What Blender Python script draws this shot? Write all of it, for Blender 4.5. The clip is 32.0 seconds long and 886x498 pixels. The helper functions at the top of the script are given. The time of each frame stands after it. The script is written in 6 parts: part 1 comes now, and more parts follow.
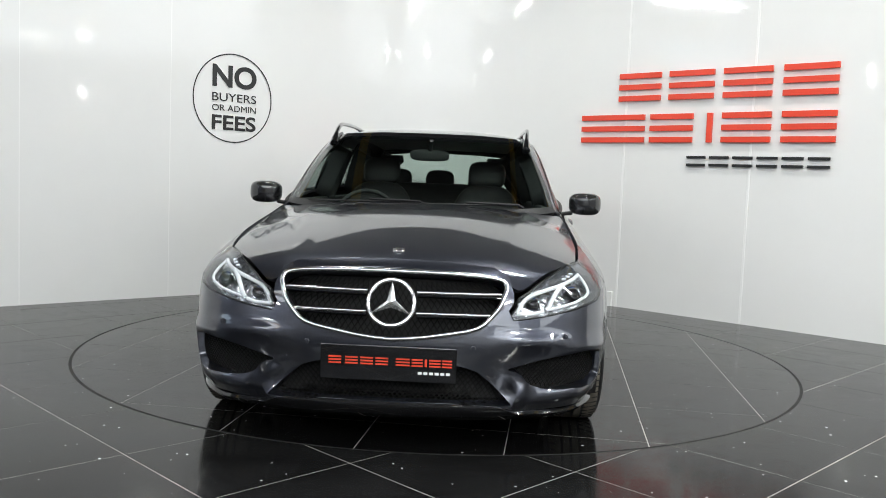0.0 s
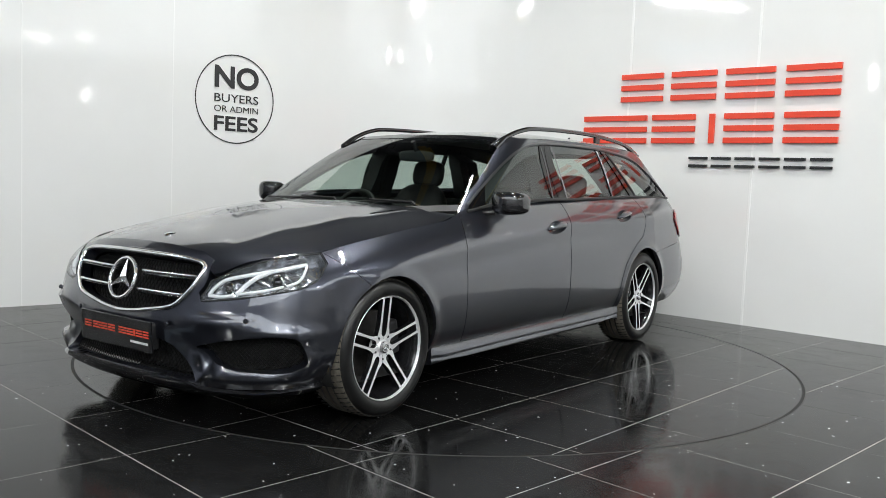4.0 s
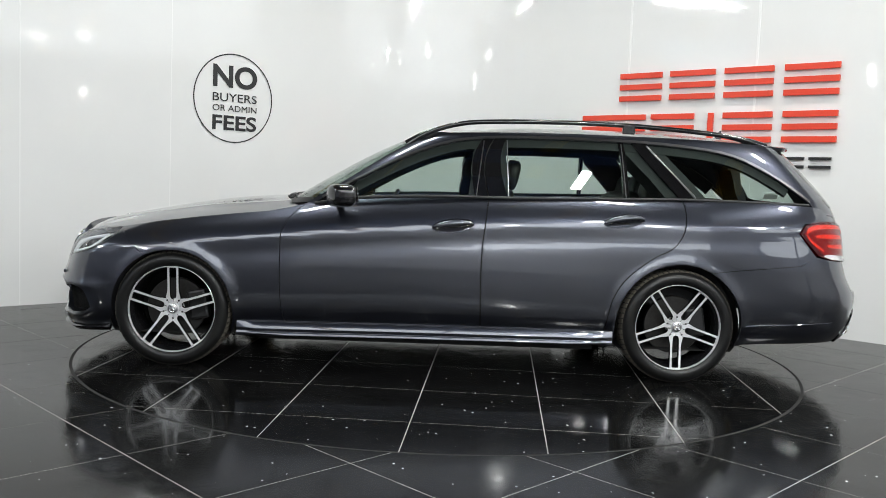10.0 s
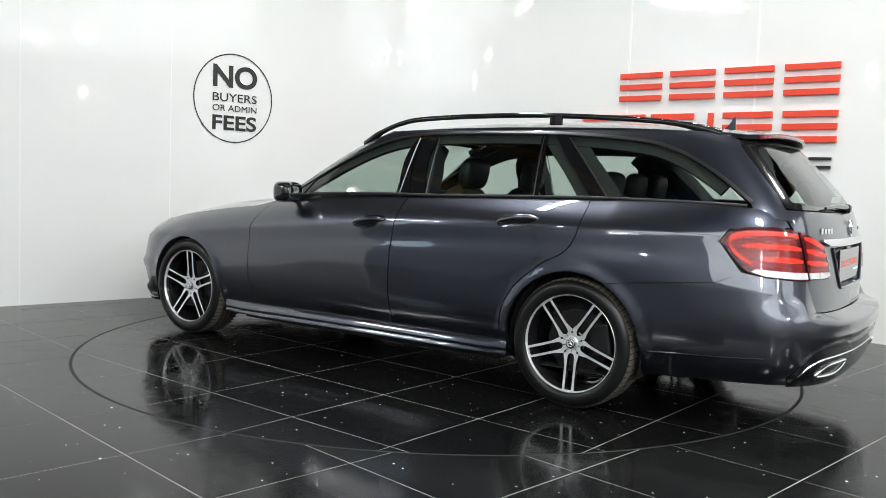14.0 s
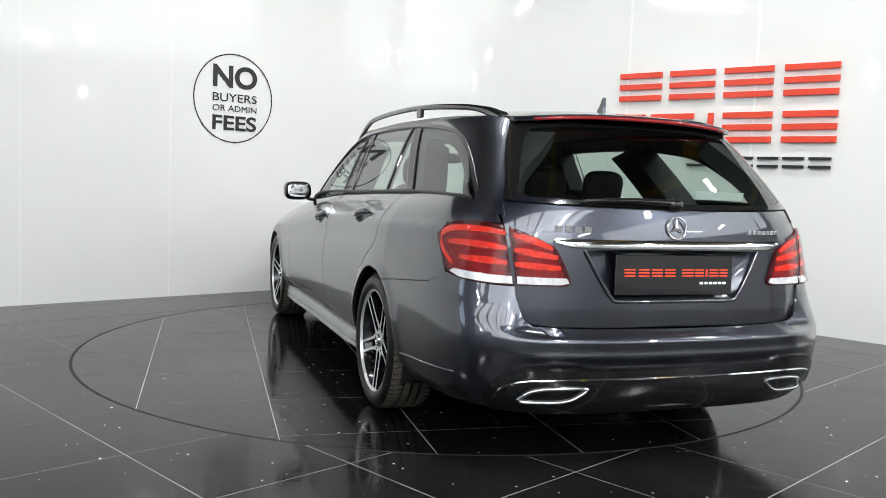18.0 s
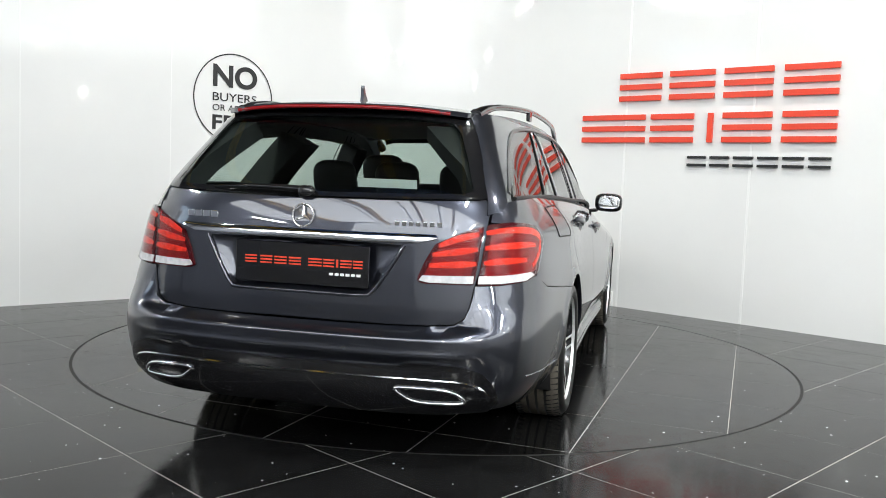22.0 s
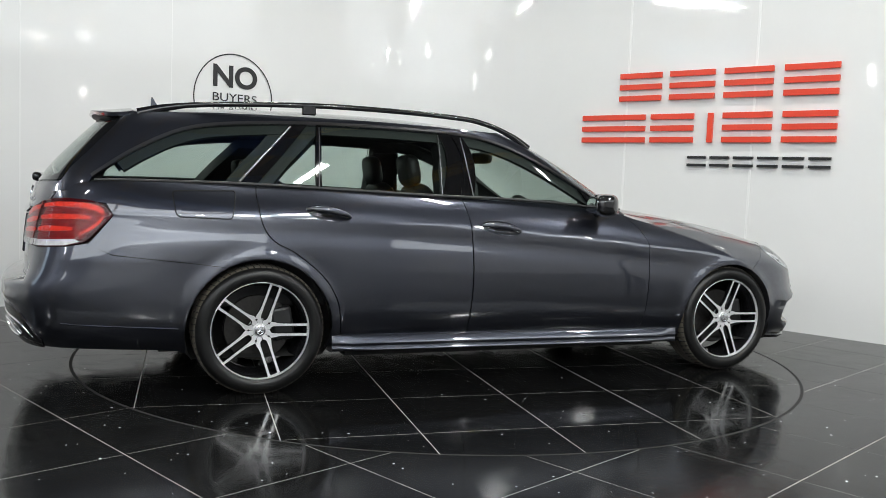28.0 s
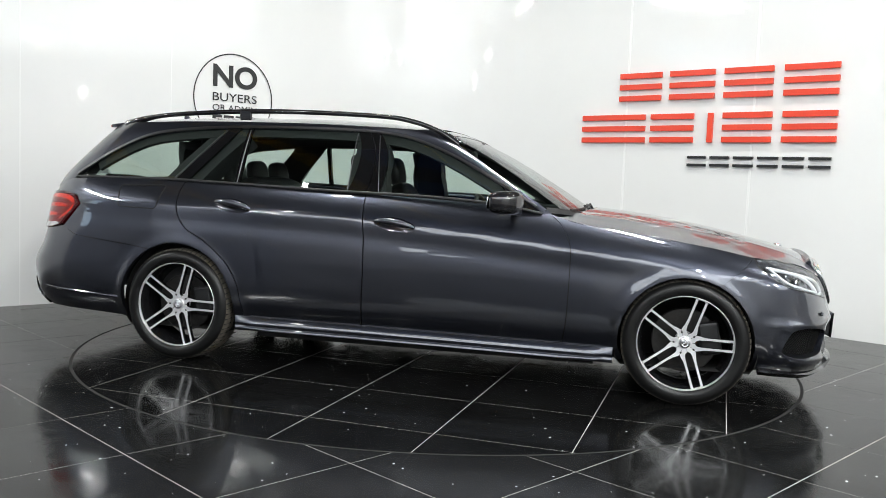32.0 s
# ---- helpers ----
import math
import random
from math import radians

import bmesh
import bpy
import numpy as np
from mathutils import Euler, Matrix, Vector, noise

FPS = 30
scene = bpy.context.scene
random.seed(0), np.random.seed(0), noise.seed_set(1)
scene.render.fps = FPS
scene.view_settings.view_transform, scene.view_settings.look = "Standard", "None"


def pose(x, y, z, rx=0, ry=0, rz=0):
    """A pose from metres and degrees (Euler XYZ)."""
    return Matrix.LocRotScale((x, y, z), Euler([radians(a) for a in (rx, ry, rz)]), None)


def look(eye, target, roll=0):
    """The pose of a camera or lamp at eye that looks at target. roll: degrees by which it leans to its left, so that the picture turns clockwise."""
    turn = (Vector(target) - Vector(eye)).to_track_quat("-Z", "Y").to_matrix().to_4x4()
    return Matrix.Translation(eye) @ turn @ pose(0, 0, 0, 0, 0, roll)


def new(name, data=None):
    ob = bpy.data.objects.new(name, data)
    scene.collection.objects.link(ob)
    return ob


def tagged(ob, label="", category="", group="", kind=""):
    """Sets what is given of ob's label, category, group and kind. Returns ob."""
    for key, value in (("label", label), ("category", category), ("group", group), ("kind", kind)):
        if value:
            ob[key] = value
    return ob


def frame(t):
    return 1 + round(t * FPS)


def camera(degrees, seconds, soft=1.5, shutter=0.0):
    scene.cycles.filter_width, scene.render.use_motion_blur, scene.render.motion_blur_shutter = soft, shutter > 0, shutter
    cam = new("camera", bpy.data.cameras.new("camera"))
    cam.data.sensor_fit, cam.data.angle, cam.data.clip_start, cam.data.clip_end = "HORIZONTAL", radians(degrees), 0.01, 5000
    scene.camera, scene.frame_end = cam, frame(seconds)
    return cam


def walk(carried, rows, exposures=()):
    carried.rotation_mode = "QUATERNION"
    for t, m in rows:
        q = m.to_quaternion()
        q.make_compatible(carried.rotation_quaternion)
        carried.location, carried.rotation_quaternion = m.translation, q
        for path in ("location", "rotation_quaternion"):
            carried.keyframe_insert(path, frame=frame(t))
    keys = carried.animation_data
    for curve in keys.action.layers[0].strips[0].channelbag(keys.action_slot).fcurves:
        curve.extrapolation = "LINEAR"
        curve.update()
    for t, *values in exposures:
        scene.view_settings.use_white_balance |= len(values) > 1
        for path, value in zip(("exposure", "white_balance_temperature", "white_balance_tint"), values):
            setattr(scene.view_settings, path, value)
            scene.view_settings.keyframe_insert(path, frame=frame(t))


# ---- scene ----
# the recording camera's slow drift in exposure
EXPOSURES = [(0.0, 0.30), (3.0, 0.28), (7.0, 0.22), (9.0, 0.20), (13.0, 0.36), (18.0, 0.40), (24.0, 0.49), (28.0, 0.14), (31.0, 0.33), (32.0, 0.45)]
# lamps out of view, most added as fill: x, y, height, length, turn, watts
LAMPS = [(1.8, -4.4, 4.6, 0.8, 90, 90), (-1.5, 0.2, 5.95, 1.8, 41, 118), (1.5, 0.2, 5.95, 1.8, -41, 105), (4.1, -1.5, 4.6, 0.6, -41, 65),
         (5.2, -5.2, 3.9, 1.0, -41, 125), (-7.6, -2.2, 4.9, 1.8, 90, 150), (-8.2, -9.6, 4.7, 1.8, 90, 150), (3.6, -8.8, 5.4, 1.8, 90, 195), (1.6, -11.2, 4.6, 1.8, 90, 140), (6.4, -10.6, 4.6, 1.8, 90, 90), (8.4, -6.3, 4.0, 0.6, 40, 9), (8.4, -5.1, 4.0, 0.6, 130, 9)]
# studio panels: x, y, height, width, tall, watts, aim
PANELS = [(3.5, -2.32, 2.23, 0.03, 0.30, 1.6, (-1.0, 0.6, 1.0)), (-2.6, -2.8, 2.9, 0.06, 0.3, 3.0, (0.3, 3.3, 1.9))]
# how far the platform runs ahead of (+) or behind its even turn, in degrees
LEAD = [(0.0, -1.5), (0.5, -0.1), (1.0, 0.45), (1.5, 0.3), (3.0, 0.22), (6.0, 0.08), (9.0, 0.4), (13.0, 0.5), (17.0, 0.0), (19.0, 0.2), (20.5, 0.5), (23.0, 0.2), (25.0, -0.08), (28.0, -0.5), (30.0, -0.55), (32.0, 0.1)]
TURN_TIMES = [0.0, 0.5, 1.0, 1.5, 2.0, 3.0, 4.5, 6.0, 7.5, 9.0, 11.0, 13.0, 15.0, 17.0, 19.0, 20.5, 23.0, 25.0, 26.5, 28.0, 30.0, 32.0]


def TURN(t):
    return -91.01 - 8.818 * t + float(np.interp(t, [p[0] for p in LEAD], [p[1] for p in LEAD]))

# ---------------------------------------------------------------- camera
EYE = (0.0, -5.6645, 1.1026)
YAW, TILT, LEAN = -0.0016, -0.0778, 0.0395


def held(pan=0.0, nod=0.0):
    """The camera on its stand, panned and nodded by a few milliradians."""
    y, p = YAW + pan, TILT + nod
    way = Vector((-math.sin(y) * math.cos(p), math.cos(y) * math.cos(p), math.sin(p)))
    return look(EYE, Vector(EYE) + way, math.degrees(LEAN))


cam = camera(54.47, 32.0, soft=0.55)
walk(cam, [(0.0, held(-0.0006, 0.0)), (0.5, held(0.0, 0.0012)), (2.0, held(0.0, 0.0012)), (3.0, held(0.0013, 0.0012)),
           (4.5, held(0.0018, 0.0006)), (6.0, held(0.002, 0.0)), (7.5, held(0.0013, 0.0)), (9.0, held(0.0004, 0.0)),
           (10.0, held()), (21.0, held()), (32.0, held())], exposures=EXPOSURES)

# ---------------------------------------------------------------- world
world = bpy.data.worlds.new("hall_air")
scene.world = world
world.use_nodes = True
world.node_tree.nodes["Background"].inputs[0].default_value = (0.8, 0.86, 1.0, 1)
world.node_tree.nodes["Background"].inputs[1].default_value = 0.05

# ---------------------------------------------------------------- materials
def material(name, base, rough=0.5, metal=0.0, coat=0.0, spec=0.5, var=0.0, scale=8.0, bump=0.0, bscale=60.0, emit=None, power=0.0, vrough=0.0, ior=1.5):
    """A Principled material with two scales of variation in colour and gloss and a fine relief."""
    m = bpy.data.materials.new(name)
    m.use_nodes = True
    nt = m.node_tree
    p = nt.nodes["Principled BSDF"]
    p.inputs["Base Color"].default_value = (*base, 1)
    p.inputs["Roughness"].default_value = rough
    p.inputs["Metallic"].default_value = metal
    p.inputs["Coat Weight"].default_value = coat
    p.inputs["Coat Roughness"].default_value = 0.012
    p.inputs["Coat IOR"].default_value = 1.58
    p.inputs["Specular IOR Level"].default_value = spec
    p.inputs["IOR"].default_value = ior
    if emit:
        p.inputs["Emission Color"].default_value = (*emit, 1)
        p.inputs["Emission Strength"].default_value = power
    if var or vrough or bump:
        tc = nt.nodes.new("ShaderNodeTexCoord")
        n1 = nt.nodes.new("ShaderNodeTexNoise")
        n1.inputs["Scale"].default_value = scale
        n1.inputs["Detail"].default_value = 6
        nt.links.new(tc.outputs["Object"], n1.inputs["Vector"])
        n2 = nt.nodes.new("ShaderNodeTexNoise")
        n2.inputs["Scale"].default_value = bscale
        n2.inputs["Detail"].default_value = 3
        nt.links.new(tc.outputs["Object"], n2.inputs["Vector"])
        if var:
            add = nt.nodes.new("ShaderNodeMath")
            add.operation = "ADD"
            nt.links.new(n1.outputs[0], add.inputs[0])
            nt.links.new(n2.outputs[0], add.inputs[1])
            ramp = nt.nodes.new("ShaderNodeMapRange")
            ramp.inputs[1].default_value, ramp.inputs[2].default_value = 0.6, 1.4
            ramp.inputs[3].default_value, ramp.inputs[4].default_value = 1 - var, 1 + var
            nt.links.new(add.outputs[0], ramp.inputs[0])
            mul = nt.nodes.new("ShaderNodeVectorMath")
            mul.operation = "SCALE"
            mul.inputs[0].default_value = base
            nt.links.new(ramp.outputs[0], mul.inputs["Scale"])
            nt.links.new(mul.outputs[0], p.inputs["Base Color"])
        if vrough:
            r2 = nt.nodes.new("ShaderNodeMapRange")
            r2.inputs[1].default_value, r2.inputs[2].default_value = 0.3, 0.7
            r2.inputs[3].default_value, r2.inputs[4].default_value = max(0.0, rough - vrough), rough + vrough
            nt.links.new(n1.outputs[0], r2.inputs[0])
            nt.links.new(r2.outputs[0], p.inputs["Roughness"])
        if bump:
            b = nt.nodes.new("ShaderNodeBump")
            b.inputs["Strength"].default_value = 1.0
            b.inputs["Distance"].default_value = bump
            nt.links.new(n2.outputs[0], b.inputs["Height"])
            nt.links.new(b.outputs[0], p.inputs["Normal"])
    return m


def glass_material(name, tint, gloss_rough=0.0, skin_gloss=0.08):
    """A pane: clear or tinted, with a mirror-like skin that grows towards grazing angles."""
    m = bpy.data.materials.new(name)
    m.use_nodes = True
    nt = m.node_tree
    nt.nodes.remove(nt.nodes["Principled BSDF"])
    tr = nt.nodes.new("ShaderNodeBsdfTransparent")
    tr.inputs[0].default_value = (*tint, 1)
    gl = nt.nodes.new("ShaderNodeBsdfGlossy")
    gl.inputs["Roughness"].default_value = gloss_rough
    lw = nt.nodes.new("ShaderNodeLayerWeight")
    lw.inputs[0].default_value = 0.5
    pw = nt.nodes.new("ShaderNodeMath")
    pw.operation = "POWER"
    pw.inputs[1].default_value = 4.0
    nt.links.new(lw.outputs["Facing"], pw.inputs[0])
    fr = nt.nodes.new("ShaderNodeMapRange")
    fr.inputs[3].default_value, fr.inputs[4].default_value = skin_gloss, 1.0
    nt.links.new(pw.outputs[0], fr.inputs[0])
    mix = nt.nodes.new("ShaderNodeMixShader")
    nt.links.new(fr.outputs[0], mix.inputs[0])
    nt.links.new(tr.outputs[0], mix.inputs[1])
    nt.links.new(gl.outputs[0], mix.inputs[2])
    nt.links.new(mix.outputs[0], nt.nodes["Material Output"].inputs[0])
    return m


PAINT_BASE = (0.044, 0.048, 0.064)


def paint_material():
    """Dark blue-grey metallic lacquer with fine flakes under a clear coat."""
    m = material("metallic_paint", PAINT_BASE, rough=0.32, metal=0.9, coat=1.0)
    nt = m.node_tree
    p = nt.nodes["Principled BSDF"]
    p.inputs["Coat IOR"].default_value = 1.85
    tc = nt.nodes.new("ShaderNodeTexCoord")
    v = nt.nodes.new("ShaderNodeTexVoronoi")
    v.inputs["Scale"].default_value = 900
    nt.links.new(tc.outputs["Object"], v.inputs["Vector"])
    mr = nt.nodes.new("ShaderNodeMapRange")
    mr.inputs[3].default_value, mr.inputs[4].default_value = 0.75, 1.35
    nt.links.new(v.outputs["Color"], mr.inputs[0])
    mul = nt.nodes.new("ShaderNodeVectorMath")
    mul.operation = "SCALE"
    mul.inputs[0].default_value = PAINT_BASE
    nt.links.new(mr.outputs[0], mul.inputs["Scale"])
    nt.links.new(mul.outputs[0], p.inputs["Base Color"])
    n = nt.nodes.new("ShaderNodeTexNoise")
    n.inputs["Scale"].default_value = 300
    nt.links.new(tc.outputs["Object"], n.inputs["Vector"])
    b = nt.nodes.new("ShaderNodeBump")
    b.inputs["Distance"].default_value = 0.000008
    nt.links.new(n.outputs[0], b.inputs["Height"])
    nt.links.new(b.outputs[0], p.inputs["Coat Normal"])
    return m


def granite_material(name, base, seed, ior=1.37):
    """Polished black stone with pale sparkling flecks, smears and a per-tile shade."""
    m = material(name, base, rough=0.09, spec=0.5, ior=ior)
    nt = m.node_tree
    p = nt.nodes["Principled BSDF"]
    tc = nt.nodes.new("ShaderNodeTexCoord")
    v = nt.nodes.new("ShaderNodeTexVoronoi")
    v.inputs["Scale"].default_value = 26 + seed
    nt.links.new(tc.outputs["Object"], v.inputs["Vector"])
    size = nt.nodes.new("ShaderNodeMath")
    size.operation = "POWER"
    size.inputs[1].default_value = 8.0
    sep = nt.nodes.new("ShaderNodeSeparateColor")
    nt.links.new(v.outputs["Color"], sep.inputs[0])
    nt.links.new(sep.outputs[0], size.inputs[0])
    rad = nt.nodes.new("ShaderNodeMath")
    rad.operation = "MULTIPLY"
    rad.inputs[1].default_value = 0.17
    nt.links.new(size.outputs[0], rad.inputs[0])
    dot = nt.nodes.new("ShaderNodeMath")
    dot.operation = "LESS_THAN"
    nt.links.new(v.outputs["Distance"], dot.inputs[0])
    nt.links.new(rad.outputs[0], dot.inputs[1])
    cloud = nt.nodes.new("ShaderNodeTexNoise")
    cloud.inputs["Scale"].default_value = 2.3
    cloud.inputs["Detail"].default_value = 7
    cloud.inputs["Distortion"].default_value = 0.6
    nt.links.new(tc.outputs["Object"], cloud.inputs["Vector"])
    shade = nt.nodes.new("ShaderNodeMapRange")
    shade.inputs[1].default_value, shade.inputs[2].default_value = 0.3, 0.7
    shade.inputs[3].default_value, shade.inputs[4].default_value = 0.7, 1.4
    nt.links.new(cloud.outputs[0], shade.inputs[0])
    mul = nt.nodes.new("ShaderNodeVectorMath")
    mul.operation = "SCALE"
    mul.inputs[0].default_value = base
    nt.links.new(shade.outputs[0], mul.inputs["Scale"])
    mix = nt.nodes.new("ShaderNodeMix")
    mix.data_type = "RGBA"
    mix.inputs["B"].default_value = (0.75, 0.76, 0.78, 1)
    nt.links.new(dot.outputs[0], mix.inputs[0])
    nt.links.new(mul.outputs[0], mix.inputs["A"])
    nt.links.new(mix.outputs["Result"], p.inputs["Base Color"])
    rr = nt.nodes.new("ShaderNodeMapRange")
    rr.inputs[1].default_value, rr.inputs[2].default_value = 0.25, 0.75
    rr.inputs[3].default_value, rr.inputs[4].default_value = 0.05, 0.20
    streak = nt.nodes.new("ShaderNodeTexNoise")
    streak.inputs["Scale"].default_value = 5.0
    streak.inputs["Detail"].default_value = 8
    streak.inputs["Distortion"].default_value = 1.5
    nt.links.new(tc.outputs["Object"], streak.inputs["Vector"])
    nt.links.new(streak.outputs[0], rr.inputs[0])
    nt.links.new(rr.outputs[0], p.inputs["Roughness"])
    return m


PAINT = paint_material()
PILLAR = material("pillar_black", (0.006, 0.006, 0.0065), rough=0.04, spec=0.4)
GLOSS_BLACK = material("gloss_black_trim", (0.008, 0.008, 0.009), rough=0.12, coat=0.6)
SATIN_BLACK = material("satin_black_plastic", (0.012, 0.012, 0.013), rough=0.45, var=0.2, scale=30, bump=0.0002, bscale=500)
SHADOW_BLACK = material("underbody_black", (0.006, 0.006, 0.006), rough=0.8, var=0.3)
CHROME = material("polished_chrome", (0.78, 0.79, 0.8), rough=0.06, metal=1.0)
SATIN_ALU = material("satin_aluminium", (0.6, 0.6, 0.61), rough=0.25, metal=1.0)
TREAD = material("dusty_tread", (0.10, 0.088, 0.070), rough=0.8, var=0.35, scale=30, bump=0.0006, bscale=200)
RUBBER = material("tyre_rubber", (0.005, 0.005, 0.005), rough=0.36, spec=0.4, var=0.25, scale=25, bump=0.0004, bscale=220)
ALLOY = material("machined_alloy", (0.83, 0.83, 0.84), rough=0.28, metal=0.55, var=0.05, scale=40, bscale=400)
ALLOY_DARK = material("black_painted_alloy", (0.01, 0.01, 0.011), rough=0.2, coat=0.5)
DISC = material("brake_steel", (0.05, 0.048, 0.046), rough=0.45, metal=1.0, var=0.15, scale=30)
DARK_TRIM = material("dark_anodised_trim", (0.16, 0.16, 0.165), rough=0.28, metal=1.0)
SATIN_CHROME = material("satin_chrome", (0.80, 0.81, 0.82), rough=0.20, metal=1.0)
GLASS = glass_material("tinted_car_glass", (0.71, 0.79, 0.75), 0.0, 0.07)
CLEAR = glass_material("clear_lens", (0.95, 0.96, 0.97), 0.0, 0.03)
RED_LENS = material("red_lens", (0.21, 0.003, 0.004), rough=0.35, spec=0.15, var=0.45, scale=45)
RED_BRIGHT = material("bright_red_lens", (0.80, 0.030, 0.012), rough=0.35, spec=0.15, var=0.4, scale=70)
RED_DARK = material("dark_red_lens", (0.055, 0.003, 0.005), rough=0.2, spec=0.2)
BRAKE_RED = material("brake_lamp_red", (0.26, 0.008, 0.010), rough=0.12, coat=0.6)
WHITE_LENS = material("white_ribbed_lens", (0.72, 0.70, 0.70), rough=0.18, coat=1.0, var=0.15, scale=60)
LAMP_BOWL = material("reflector_bowl", (0.38, 0.39, 0.41), rough=0.22, metal=0.9, var=0.4, scale=40)
BRIGHT = material("bright_emblem", (0.86, 0.86, 0.87), rough=0.16, metal=0.85)
MESH_BLACK = material("mesh_black", (0.004, 0.004, 0.004), rough=0.9, spec=0.2)
# faint glow added to whiten the guides, which are not switched on
LED_WHITE = material("light_guide", (0.78, 0.80, 0.82), rough=0.2, emit=(0.9, 0.95, 1.0), power=0.03)
LEATHER = material("black_leather", (0.018, 0.017, 0.017), rough=0.5, var=0.2, scale=20, bump=0.0006, bscale=180)
CABIN = material("cabin_trim", (0.02, 0.02, 0.021), rough=0.65, var=0.15, scale=20)
HEADLINER = material("grey_headlining", (0.18, 0.18, 0.17), rough=0.9, var=0.1, scale=40)
PLATE_BLACK = material("plate_black", (0.006, 0.006, 0.007), rough=0.1, coat=0.8)
SIGN_RED = material("letter_red", (0.75, 0.062, 0.028), rough=0.35, var=0.05, scale=5)
SIGN_BLACK = material("letter_black", (0.015, 0.015, 0.016), rough=0.35)
PAPER_WHITE = material("printed_white", (0.8, 0.8, 0.8), rough=0.5)
WALL_WHITE = material("white_wall_panel", (0.80, 0.80, 0.79), rough=0.05, spec=0.5, var=0.015, scale=0.8, bscale=3.0, vrough=0.015, bump=0.0006)
JOINT_WHITE = material("white_joint_strip", (0.84, 0.84, 0.83), rough=0.3)
# tones of unseen walls, set by how bright the car's panels should reflect
HALL_GREY = material("grey_reflect_wall", (0.42, 0.42, 0.43), rough=0.7, var=0.15, scale=1.5)
HALL_PALE = material("pale_reflect_wall", (0.48, 0.485, 0.50), rough=0.6, var=0.08, scale=1.5)
HALL_DARK = material("dark_reflect_wall", (0.22, 0.22, 0.23), rough=0.7, var=0.15, scale=1.5)
HALL_WEST = material("blue_grey_reflect_wall", (0.17, 0.18, 0.215), rough=0.6, var=0.1, scale=1.5)
HALL_ROOF = material("hall_roof", (0.07, 0.07, 0.075), rough=0.7, var=0.2, scale=1.5)
BEAM_YELLOW = material("beam_yellow", (0.50, 0.30, 0.02), rough=0.5, var=0.15, scale=4)
HALL_BLUE = material("blue_cladding", (0.03, 0.10, 0.32), rough=0.5, var=0.1, scale=3)
TUBE = material("tube_light", (0.9, 0.9, 0.9), emit=(1.0, 0.99, 0.96), power=7.0)
DAYLIGHT = material("daylight_opening", (0.8, 0.85, 0.9), emit=(0.6, 0.80, 1.0), power=1.3)
# glow for roof sheets added out of view to brighten the tailgate
ROOF_GLOW = material("roof_glow", (0.7, 0.72, 0.75), rough=0.5, emit=(0.93, 0.97, 1.0), power=2.6)
# glow for sheets added high on unseen walls to lift the tail's reflections
WALL_GLOW = material("wall_glow_sheet", (0.7, 0.72, 0.75), rough=0.5, emit=(0.90, 0.96, 1.0), power=1.8)
GROUT = material("pale_grout", (0.40, 0.39, 0.37), rough=0.7, var=0.4, scale=6)
SLOT = material("ring_slot", (0.006, 0.006, 0.006), rough=0.8)
STONE = granite_material("black_granite", (0.010, 0.010, 0.0102), 0.0, 1.24)
PLATFORM = granite_material("platform_granite", (0.005, 0.005, 0.0051), 1.7, 1.28)


# ---------------------------------------------------------------- building helpers
def smooth_curve(pairs):
    """A monotone cubic through a few (position, value) pairs, straight beyond them."""
    pairs = sorted(pairs)
    xs = np.array([p[0] for p in pairs], float)
    ys = np.array([p[1] for p in pairs], float)
    h = np.diff(xs)
    d = np.diff(ys) / h
    t = np.empty(len(xs))
    t[0], t[-1] = d[0], d[-1]
    for i in range(1, len(xs) - 1):
        t[i] = 0 if d[i - 1] * d[i] <= 0 else 2 * d[i - 1] * d[i] / (d[i - 1] + d[i])

    def f(x):
        x = np.asarray(x, float)
        i = np.clip(np.searchsorted(xs, x) - 1, 0, len(xs) - 2)
        u = (x - xs[i]) / h[i]
        inside = ((1 + 2 * u) * (1 - u) ** 2 * ys[i] + u * (1 - u) ** 2 * h[i] * t[i]
                  + u * u * (3 - 2 * u) * ys[i + 1] + u * u * (u - 1) * h[i] * t[i + 1])
        low = ys[0] + (x - xs[0]) * t[0]
        high = ys[-1] + (x - xs[-1]) * t[-1]
        return np.where(x < xs[0], low, np.where(x > xs[-1], high, inside))
    return f


def soft_curve(pairs):
    """A natural cubic through a few (position, value) pairs: its curvature never jumps."""
    pairs = sorted(pairs)
    xs = np.array([p[0] for p in pairs], float)
    ys = np.array([p[1] for p in pairs], float)
    n = len(xs)
    h = np.diff(xs)
    a = np.eye(n)
    r = np.zeros(n)
    for i in range(1, n - 1):
        a[i, i - 1], a[i, i], a[i, i + 1] = h[i - 1], 2 * (h[i - 1] + h[i]), h[i]
        r[i] = 6 * ((ys[i + 1] - ys[i]) / h[i] - (ys[i] - ys[i - 1]) / h[i - 1])
    m = np.linalg.solve(a, r)

    def f(x):
        x = np.asarray(x, float)
        i = np.clip(np.searchsorted(xs, x) - 1, 0, n - 2)
        u, v = xs[i + 1] - x, x - xs[i]
        mid = (m[i] * u ** 3 + m[i + 1] * v ** 3) / (6 * h[i]) + (ys[i] / h[i] - m[i] * h[i] / 6) * u + (ys[i + 1] / h[i] - m[i + 1] * h[i] / 6) * v
        d0 = (ys[1] - ys[0]) / h[0] - h[0] * m[1] / 6
        d1 = (ys[-1] - ys[-2]) / h[-1] + h[-1] * m[-2] / 6
        return np.where(x < xs[0], ys[0] + (x - xs[0]) * d0, np.where(x > xs[-1], ys[-1] + (x - xs[-1]) * d1, mid))
    return f


